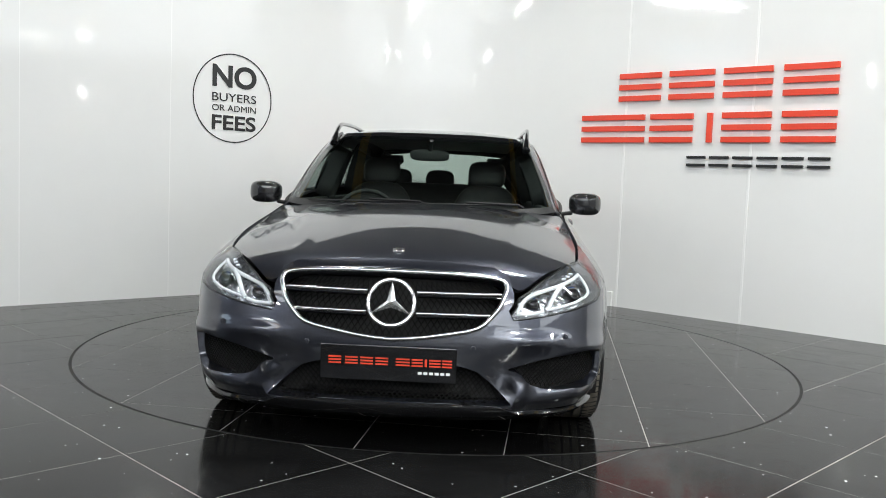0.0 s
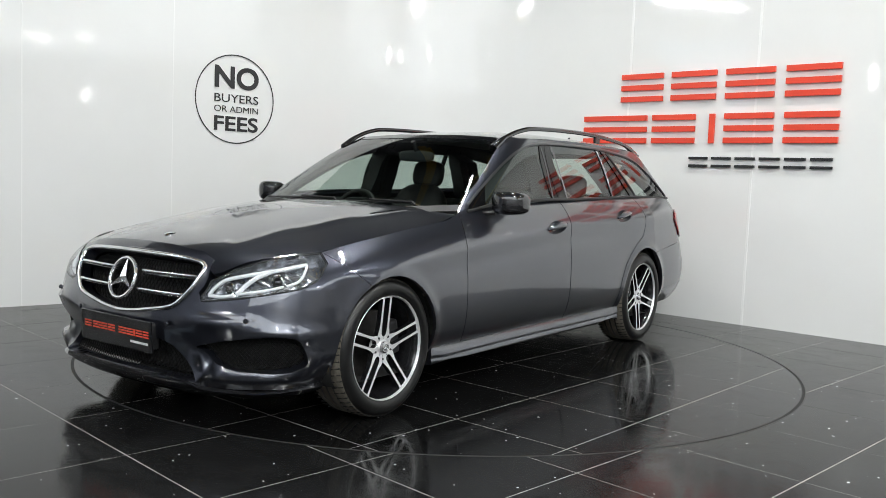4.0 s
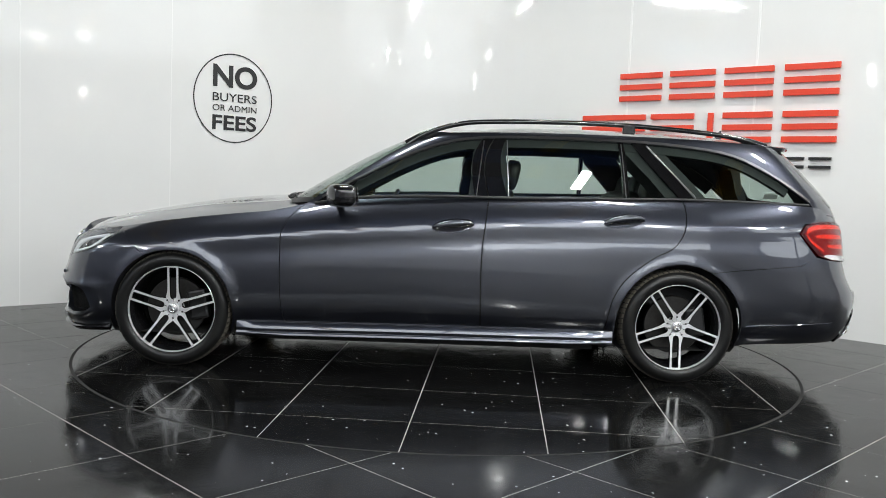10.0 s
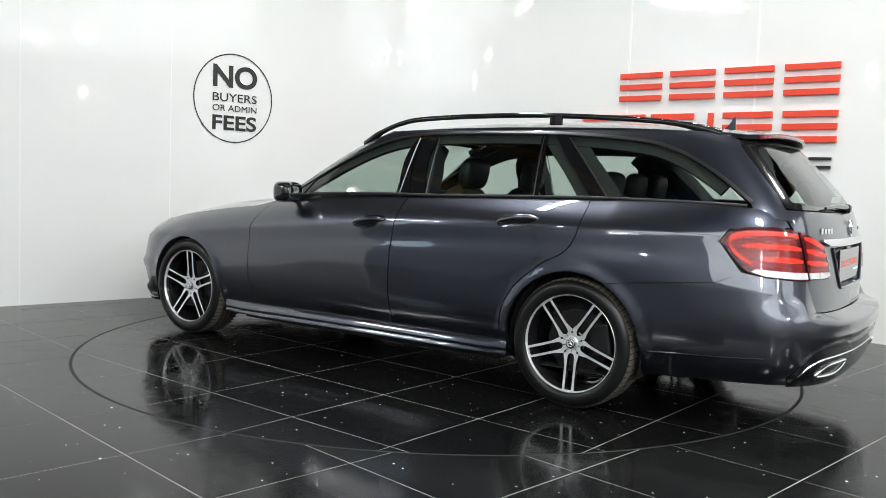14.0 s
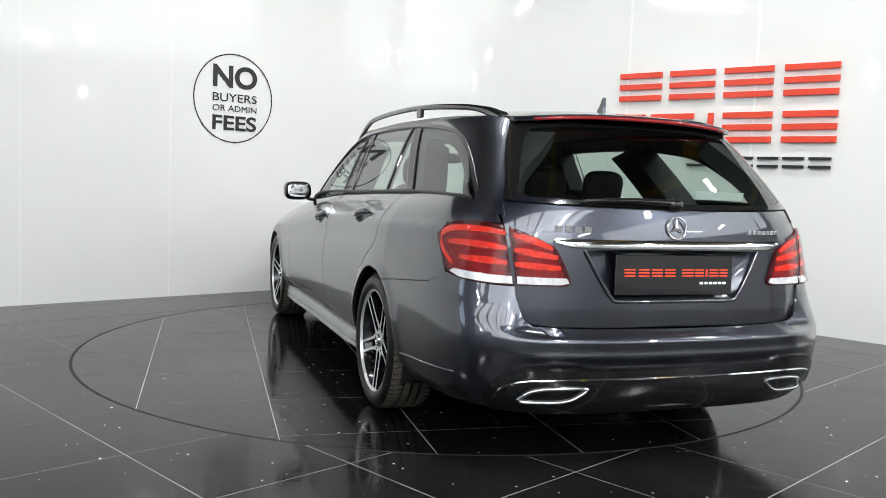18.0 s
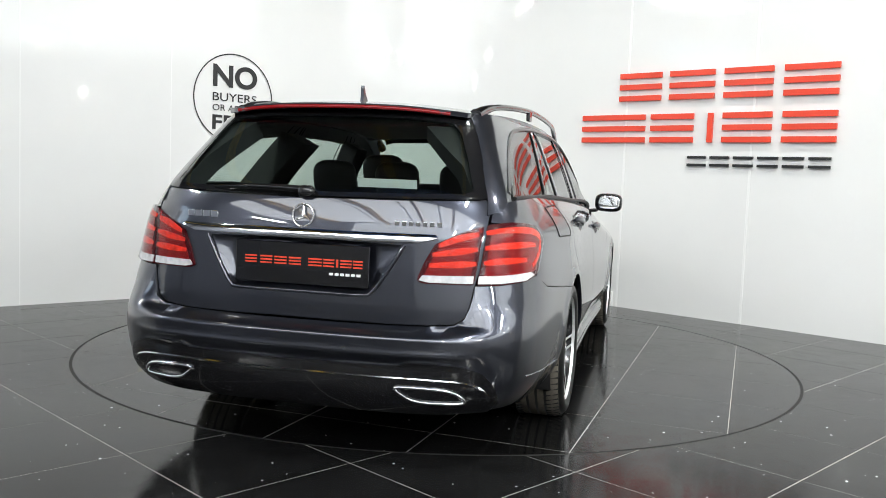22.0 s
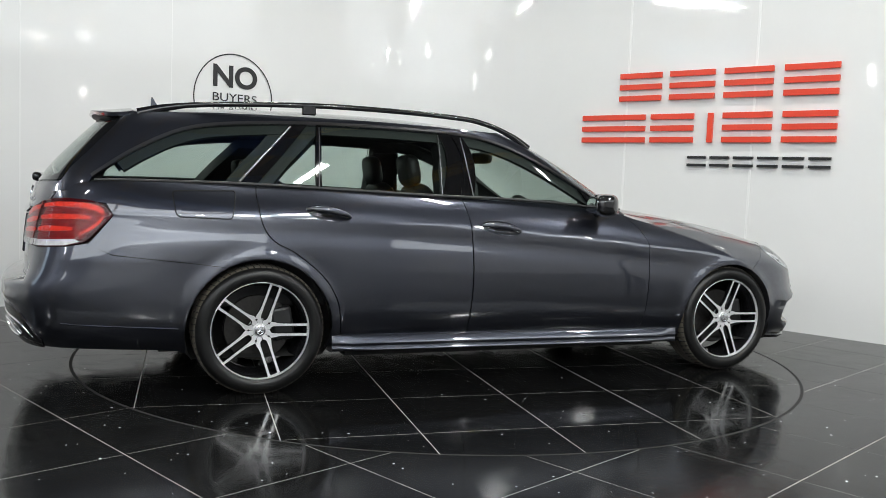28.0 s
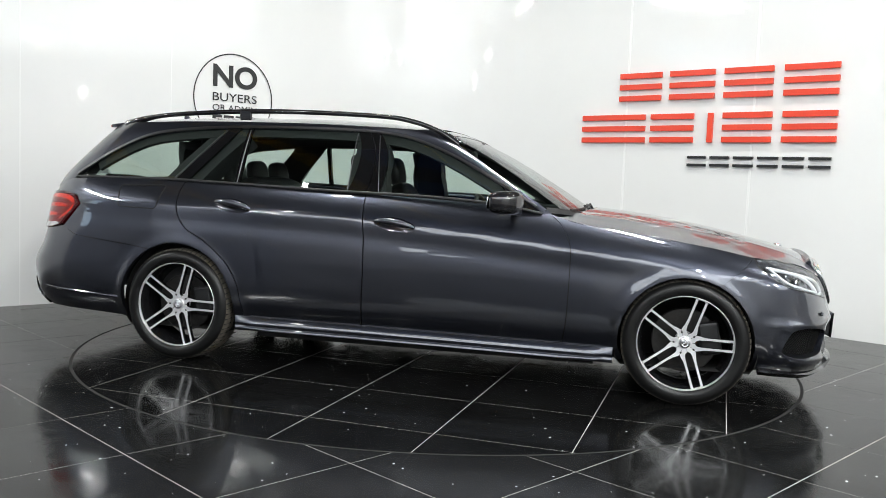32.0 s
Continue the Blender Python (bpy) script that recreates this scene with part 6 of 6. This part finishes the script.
def build_glass_ends(car):
    # tailgate glass with its black border
    outer = [(UPPER.end, 1.028)] + side(UPPER, [("r", 0.4, 1.032), ("r", 0.60, 1.037), ("r", 0.655, 1.039), ("r", 0.68, 1.045), ("r", 0.655, 1.11), ("r", 0.624, 1.2), ("r", 0.585, 1.29), ("r", 0.54, 1.37), ("r", 0.3, 1.40)]) + [(UPPER.end, 1.405)]
    pane = [(UPPER.end, 1.048)] + side(UPPER, [("r", 0.4, 1.053), ("r", 0.595, 1.060), ("r", 0.628, 1.074), ("r", 0.575, 1.2), ("r", 0.525, 1.30), ("r", 0.485, 1.34), ("r", 0.3, 1.355)]) + [(UPPER.end, 1.36)]
    part("rear_glass_border", tail_mesh(UPPER, outer, GLOSS_BLACK, hole=pane, depth=0.01, gap=0.002, name="rear_glass_border"), GLOSS_BLACK, car)
    part("rear_screen", tail_mesh(UPPER, pane, GLASS, depth=0.004, lift=-0.001, gap=0, name="rear_screen"), GLASS, car)
    # windscreen border strip at the cowl
    cowl = across([(0.0, 0.925)] + side(UPPER, [("f", 0.35, 0.928), ("f", 0.62, 0.94), ("f", 0.76, 0.955), ("f", 0.735, 0.985), ("f", 0.6, 0.972), ("f", 0.35, 0.962)]) + [(0.0, 0.96)])
    part("cowl", skin(UPPER, cowl, SATIN_BLACK, lift=0.003, depth=0.02, gap=0, name="cowl"), SATIN_BLACK, car)
    head = across([(0.0, 1.378)] + side(UPPER, [("f", 0.3, 1.376), ("f", 0.5, 1.37), ("f", 0.56, 1.355), ("f", 0.548, 1.388), ("f", 0.3, 1.402)]) + [(0.0, 1.404)])
    part("windscreen_header", skin(UPPER, head, GLOSS_BLACK, lift=0.002, depth=0.02, gap=0, name="windscreen_header"), GLOSS_BLACK, car)
    # roof spoiler with the high brake lamp
    edge = [(-2.06, 0.545), (-2.13, 0.535), (-2.195, 0.44), (-2.235, 0.2), (-2.243, 0.0)]
    top = [(-2.05, 0.0), (-2.05, 0.3), (-2.03, 0.50)] + edge
    spo = Field(lambda x, y: roof_crown(x) + 0.004 - 0.052 * (np.abs(y) / 0.6) ** 2.6)
    sp = part("roof_spoiler", skin(spo, top + [(x, -y) for x, y in top[::-1][1:-1]], PAINT, lift=0.004, depth=0.02, gap=0, step=0.05, name="roof_spoiler"), PAINT, car)
    under = shrunk(dense(top + [(x, -y) for x, y in top[::-1][1:-1]], 0.05), 0.006)
    part("spoiler_underside", skin(spo, under, SATIN_BLACK, lift=-0.022, depth=0, gap=0, step=0.06, name="spoiler_underside"), SATIN_BLACK, sp)
    bm = bmesh.new()
    path = []
    for y in np.linspace(-0.47, 0.47, 19):
        x = float(np.interp(abs(y), [p[1] for p in edge[::-1]], [p[0] for p in edge[::-1]])) + 0.004
        path.append((x, y, float(spo.height(np.array(x), np.array(y))) - 0.010))
    tube(bm, path, 0.0085, 8)
    part("high_brake_lamp", to_mesh(bm, "high_brake_lamp", BRAKE_RED, 50), BRAKE_RED, sp, "long dark red brake lamp")


def superblob(bm, size, power=0.55, seg=20):
    """A rounded box."""
    rings = []
    for i in range(1, seg):
        th = math.pi * i / seg - math.pi / 2
        ring = []
        for k in range(2 * seg):
            ph = math.tau * k / (2 * seg)
            def f(v):
                return math.copysign(abs(v) ** power, v)
            ring.append(bm.verts.new((size[0] * f(math.cos(th)) * f(math.cos(ph)), size[1] * f(math.cos(th)) * f(math.sin(ph)), size[2] * f(math.sin(th)))))
        rings.append(ring)
    n = 2 * seg
    for a, b in zip(rings, rings[1:]):
        for k in range(n):
            bm.faces.new((a[k], a[(k + 1) % n], b[(k + 1) % n], b[k]))
    bm.faces.new(rings[0][::-1])
    bm.faces.new(rings[-1])
    return bm


def build_fittings(car, doors, rear_doors):
    # door mirrors
    for sgn in (1, -1):
        m = new("door_mirror")
        m.parent = car
        m.matrix_basis = pose(0.47, sgn * 0.945, 1.005, 0, 0, 0)
        bm = bmesh.new()
        superblob(bm, (0.075, 0.094, 0.064), 0.62)
        for v in bm.verts:
            v.co.x += 0.035 * (1 - abs(v.co.y) / 0.1) - 0.25 * sgn * v.co.y * 0.6
            v.co.z += 0.02 * (-sgn * v.co.y) * 0.5
        part("shell", to_mesh(bm, "shell", GLOSS_BLACK, 50), GLOSS_BLACK, m, "gloss black mirror shell")
        bm = bmesh.new()
        superblob(bm, (0.004, 0.072, 0.046), 0.6)
        part("mirror_glass", to_mesh(bm, "mirror_glass", CHROME, 40), CHROME, m).matrix_basis = pose(-0.062, sgn * 0.005, 0.002, 0, 4, sgn * 7)
        bm = bmesh.new()
        tube(bm, [(0.052 - 0.15 * (y / 0.1) ** 2 * 0.25 - 0.15 * y, sgn * y, -0.012) for y in np.linspace(-0.03, 0.070, 8)], 0.007, 6)
        part("indicator_strip", to_mesh(bm, "indicator_strip", WHITE_LENS, 50), WHITE_LENS, m, "slim white indicator lens")
        bm = bmesh.new()
        tube(bm, [(0.03, -sgn * 0.08, -0.055), (0.05, -sgn * 0.13, -0.06), (0.06, -sgn * 0.17, -0.058)], 0.02, 8, flat=0.6)
        part("arm", to_mesh(bm, "arm", SATIN_BLACK, 50), SATIN_BLACK, m)
    # door handles
    for pair, (x0, x1, z0, z1) in ((doors, HANDLES[0]), (rear_doors, HANDLES[1])):
        for sgn, d in ((1, pair[0]), (-1, pair[1])):
            h = new("door_handle")
            h.parent = d
            lp = side(LOWER, handle_cup(x0, x1, z0, z1))

            def dish(a, b, p, x0=x0, x1=x1, z0=z0, z1=z1):
                u = (p[..., 0] - x0) / (x1 - x0)
                v = (p[..., 2] - z0 - (z1 - z0) * u) / 0.038
                return -0.030 * np.clip(1 - ((u - 0.5) / 0.53) ** 2 - v * v, 0, 1) ** 0.55
            part("handle_cup", skin(LOWER, lp if sgn > 0 else mirror(lp), PAINT, lift=0.0, depth=0, gap=-0.001, step=0.012, name="handle_cup", relief=dish), PAINT, h)
            path = []
            for u in np.linspace(0, 1, 12):
                x, z = x0 + (x1 - x0) * u, z0 + (z1 - z0) * u + 0.006 * math.sin(u * math.pi)
                s = LOWER.s_x(x, z) * sgn
                path += ribbon(LOWER, [(s, z)], 0.002 + 0.017 * math.sin(math.pi * u) ** 0.5)
            bm = bmesh.new()
            tube(bm, path, lambda u: 0.007 + 0.013 * math.sin(math.pi * min(1, max(0, u))) ** 0.6, 12)
            part("grip", to_mesh(bm, "grip", PAINT, 50), PAINT, h)
            bm = bmesh.new()
            tube(bm, [p + Vector((0, sgn * 0.006, -0.012)) for p in path[1:-1]], 0.0035, 6)
            part("grip_strip", to_mesh(bm, "grip_strip", CHROME, 50), CHROME, h, "thin chrome strip")
    # roof rails
    rail = spline([(0.15, 1.315), (0.06, 1.375), (-0.03, 1.413), (-0.14, 1.444), (-0.283, 1.464), (-0.662, 1.478), (-1.123, 1.478), (-1.642, 1.453), (-1.87, 1.424), (-2.01, 1.385)], 5)
    rail_y = soft_curve([(0.15, 0.602), (-0.2, 0.620), (-0.9, 0.628), (-1.5, 0.606), (-2.01, 0.538)])
    for sgn in (1, -1):
        bm = bmesh.new()
        tube(bm, [(x, sgn * float(rail_y(x)), z) for x, z in rail], lambda u: 0.0145 + 0.014 * max(0.0, abs(u - 0.5) - 0.34) / 0.16, 10, flat=1.0)
        r = part("roof_rail", to_mesh(bm, "roof_rail", GLOSS_BLACK, 50), GLOSS_BLACK, car, "gloss black roof rail")
        for x in (-1.16,):
            bm = bmesh.new()
            box(bm, (0.075, 0.02, 0.06), (x, sgn * 0.628, 1.456), bevel=0.007)
            part("rail_foot", bm, GLOSS_BLACK, r)
    # aerial fin
    bm = bmesh.new()
    prof = [(-0.075, 0.0), (0.06, 0.0), (0.0, 0.02), (-0.036, 0.054), (-0.056, 0.09), (-0.064, 0.09), (-0.066, 0.03)]
    prism(bm, rounded(prof, 1), lambda a, b, d: (a, 0.006 + d, b), 0.014)
    fin = part("aerial_fin", bm, PAINT, car)
    fin.matrix_basis = pose(-1.86, -0.013, 1.425)
    bm = bmesh.new()
    superblob(bm, (0.10, 0.04, 0.014), 0.8, 12)
    part("fin_base", to_mesh(bm, "fin_base", PAINT, 50), PAINT, fin).matrix_basis = pose(-0.01, 0.013, 0.004)
    # wipers
    for y0, y1 in ((0.52, -0.10), (-0.02, -0.62)):
        w = new("wiper")
        w.parent = car
        pts = []
        for u in np.linspace(0, 1, 8):
            y = y0 + (y1 - y0) * u
            z = 0.978 - 0.012 * u
            pts += ribbon(UPPER, [(UPPER.s_y(y, z), z)], 0.012)
        bm = bmesh.new()
        tube(bm, pts, 0.006, 6)
        part("blade", bm, SATIN_BLACK, w)
        bm = bmesh.new()
        tube(bm, [pts[3] + Vector((0, 0, 0.012)), pts[0] + Vector((0.02, 0.02, 0.004)), pts[0] + Vector((0.03, 0.05, -0.012))], 0.007, 6)
        part("arm", bm, SATIN_BLACK, w)
    w = new("rear_wiper")
    w.parent = car
    pts = []
    for u in np.linspace(0, 1, 8):
        y = 0.0 + 0.40 * u
        z = 1.045 + 0.004 * u - 0.03 * (u - 0.5) ** 2
        pts += ribbon(UPPER, [(UPPER.s_y(y, z, True), z)], 0.014 + 0.014 * (1 - u))
    bm = bmesh.new()
    tube(bm, pts, lambda u: 0.015 - 0.008 * u, 8)
    part("arm", to_mesh(bm, "arm", GLOSS_BLACK, 50), GLOSS_BLACK, w)
    bm = bmesh.new()
    superblob(bm, (0.025, 0.035, 0.025), 0.8, 10)
    part("pivot", to_mesh(bm, "pivot", GLOSS_BLACK, 50), GLOSS_BLACK, w).matrix_basis = Matrix.Translation(pts[0] + Vector((0.005, 0, -0.005)))
    # filler flap on the right flank
    lp = rounded(dense(side(LOWER, [(-1.56, 1.017), (-1.862, 1.008), (-1.842, 0.886), (-1.583, 0.880)]), 0.05), 2)
    ring = ribbon(LOWER, mirror(lp), 0.0012)
    bm = bmesh.new()
    tube(bm, ring, 0.0030, 5, True)
    part("filler_flap", skin(LOWER, mirror(lp), PAINT, lift=0.0018, depth=0.004, gap=0.004, step=0.04, name="filler_flap"), PAINT, car)
    part("filler_joint", bm, SHADOW_BLACK, car)
    # flank trim: bumper joint line behind the rear arch
    for sgn in (1, -1):
        bm = bmesh.new()
        tube(bm, ribbon(LOWER, [(s * sgn, z) for s, z in side(LOWER, [(-1.83, 0.345), (-2.0, 0.355), (-2.2, 0.365), (-2.35, 0.375)])], 0.001), 0.004, 6)
        part("bumper_crease", bm, PAINT, car)


def build_shell(car):
    """What closes the car behind its panels: inner sheet, floor pan and engine-bay cover."""
    bottom = [(LOWER.s_x(1.80, 0.25), 0.25)] + side(LOWER, [p for p in arch(1.437, 0.365, 0.24)]) + side(LOWER, [(1.0, 0.23), (-1.0, 0.23)]) + side(LOWER, [p for p in arch(-1.437, 0.37, 0.24)]) + side(LOWER, [(-2.3, 0.26)])
    top = [(x, float(top_line(np.array(x))) - 0.035) for x in (-2.3, -1.9, -1.5, -1.0, -0.5, 0.0, 0.4, 0.8, 1.2, 1.6, 1.72, 1.80)]
    both("inner_sheet", LOWER, bottom + side(LOWER, top), SHADOW_BLACK, car, lift=-0.028, depth=0, gap=0, step=0.06)
    bm = bmesh.new()
    box(bm, (1.95, 1.60, 0.03), (0.0, 0, 0.175), bevel=0.005)
    box(bm, (3.7, 1.10, 0.03), (-0.05, 0, 0.180), bevel=0.005)
    part("floor_pan", bm, SHADOW_BLACK, car)
    bm = bmesh.new()
    box(bm, (0.03, 1.35, 0.55), (1.0, 0, 0.60))
    part("bulkhead", bm, SHADOW_BLACK, car)
    bm = bmesh.new()
    box(bm, (0.9, 1.0, 0.3), (1.5, 0, 0.45), bevel=0.02)
    part("engine_block", bm, SHADOW_BLACK, car)
    bm = bmesh.new()
    box(bm, (0.03, 1.2, 0.5), (-2.36, 0, 0.72))
    part("tailgate_lining", bm, CABIN, car)
    # roof lining and pillar linings
    lin = Field(lambda x, y: roof_crown(x) - 0.035 - 0.05 * (np.abs(y) / 0.62) ** 2.8)
    rim = [(-0.02, 0.0), (-0.06, 0.35), (-0.16, 0.55), (-0.6, 0.575), (-1.4, 0.575), (-2.0, 0.545), (-2.12, 0.3), (-2.13, 0.0)]
    part("headlining", skin(lin, rim + [(x, -y) for x, y in rim[::-1][1:-1]], HEADLINER, depth=0, gap=0, step=0.1, name="headlining"), HEADLINER, car)


def build_cabin(car):
    # dashboard
    bm = bmesh.new()
    prof = [(0.80, 0.62), (0.86, 0.90), (0.62, 0.945), (0.42, 0.925), (0.36, 0.86), (0.42, 0.70)]
    prism(bm, rounded(prof, 2), lambda a, b, d: (a, d - 0.68, b), 1.36)
    part("dashboard", to_mesh(bm, "dashboard", CABIN, 40), CABIN, car)
    bm = bmesh.new()
    n = 36
    m = pose(0.30, -0.37, 0.86, 0, -24, 0)
    tube(bm, [m @ Vector((0, 0.185 * math.cos(k * math.tau / n), 0.185 * math.sin(k * math.tau / n))) for k in range(n)], 0.014, 8, True)
    wheel = part("steering_wheel", to_mesh(bm, "steering_wheel", LEATHER, 50), LEATHER, car)
    bm = bmesh.new()
    superblob(bm, (0.03, 0.075, 0.055), 0.7, 10)
    for a in (0, math.pi, -math.pi / 2):
        tube(bm, [(0, 0.05 * math.cos(a), 0.05 * math.sin(a)), (0, 0.18 * math.cos(a), 0.18 * math.sin(a))], 0.014, 6)
    part("wheel_boss", to_mesh(bm, "wheel_boss", CABIN, 50), CABIN, wheel).matrix_basis = m
    # seats
    def seat(x, y, w, rear=False):
        s = new("rear_seat" if rear else "front_seat")
        s.parent = car
        s.matrix_basis = pose(x, y, 0.30)
        bm = bmesh.new()
        superblob(bm, (0.27, w / 2, 0.10), 0.55, 14)
        part("cushion", to_mesh(bm, "cushion", LEATHER, 50), LEATHER, s).matrix_basis = pose(0.02, 0, 0.18, 0, -8, 0)
        bm = bmesh.new()
        superblob(bm, (0.075, w / 2 * 0.95, 0.34), 0.5, 16)
        for v in bm.verts:
            v.co.x += 0.25 * v.co.y ** 2
            v.co.y *= 1.0 - 0.25 * max(0, v.co.z / 0.34) ** 2
        part("backrest", to_mesh(bm, "backrest", LEATHER, 50), LEATHER, s).matrix_basis = pose(-0.31, 0, 0.46, 0, -20, 0)
        for hy in ((-0.34, 0.0, 0.34) if rear else (0.0,)):
            bm = bmesh.new()
            superblob(bm, (0.045, 0.13 if not rear else 0.115, 0.095), 0.6, 12)
            h = part("headrest", to_mesh(bm, "headrest", LEATHER, 50), LEATHER, s)
            h.matrix_basis = pose(-0.45, hy, 0.86 if not rear else 0.80, 0, -12, 0)
            for e in (-0.05, 0.05):
                bm = bmesh.new()
                tube(bm, [(0.0, e, -0.15), (0.0, e, -0.07)], 0.006, 6)
                part("post", bm, CHROME, h)
        return s
    seat(-0.05, 0.37, 0.52)
    seat(-0.05, -0.37, 0.52)
    seat(-0.92, 0.0, 1.22, True)
    # inner pillar trims
    for x0, x1, t0, t1, deep in ((-0.22, -0.46, -0.26, -0.44, 0.10), (-1.42, -1.66, -1.12, -1.36, 0.13), (-2.24, -2.40, -2.10, -2.20, 0.08)):
        lp = side(UPPER, [(x0, 1.0), (x1, 1.0), ((x1 + t1) / 2, 1.18), (t1, 1.34 if x0 < 0.5 else 1.22), (t0, 1.34 if x0 < 0.5 else 1.22), ((x0 + t0) / 2, 1.18)])
        both("pillar_trim", UPPER, lp, CABIN, car, lift=-0.02, depth=deep, gap=0, step=0.08)
    # inside mirror
    bm = bmesh.new()
    superblob(bm, (0.022, 0.125, 0.036), 0.6, 12)
    im = part("inside_mirror", to_mesh(bm, "inside_mirror", CABIN, 50), CABIN, car)
    im.matrix_basis = pose(0.12, 0.0, 1.265, 0, 0, 12)
    bm = bmesh.new()
    tube(bm, [(0.01, 0, 0.03), (0.06, 0, 0.09)], 0.014, 6)
    part("stem", bm, CABIN, im)
    # door linings, load floor and the blind over it
    for sgn in (1, -1):
        bm = bmesh.new()
        box(bm, (2.7, 0.05, 0.55), (-0.75, sgn * 0.72, 0.70), bevel=0.015)
        part("door_lining", bm, CABIN, car)
    bm = bmesh.new()
    box(bm, (1.2, 1.1, 0.05), (-1.85, 0, 0.55), bevel=0.01)
    part("load_floor", bm, CABIN, car)
    # paper slip lying behind the rear screen
    bm = bmesh.new()
    box(bm, (0.004, 0.24, 0.034), (-2.405, -0.29, 1.088), (0, -15, 0))
    part("price_slip", bm, PAPER_WHITE, car, "white paper slip behind the rear glass")

# ---------------------------------------------------------------- assembly
build_floor()
turntable = build_turntable()
car, doors, rear_doors, _, _ = build_car()
glaze(car)
add_wheels(car)
build_nose(car)
build_headlamps(car)
build_tail(car)
build_tail_lamps(car)
build_glass_ends(car)
build_fittings(car, doors, rear_doors)
build_shell(car)
build_cabin(car)
CAR_X, CAR_Y = 0.0901, -0.0863


def motions():
    rows_p, rows_c = [], []
    for t in TURN_TIMES:
        a = TURN(t)
        m = pose(0, 0, 0, 0, 0, a)
        rows_p.append((t, m))
        rows_c.append((t, m @ pose(CAR_X, CAR_Y, 0)))
    walk(turntable, rows_p)
    walk(car, rows_c)


motions()
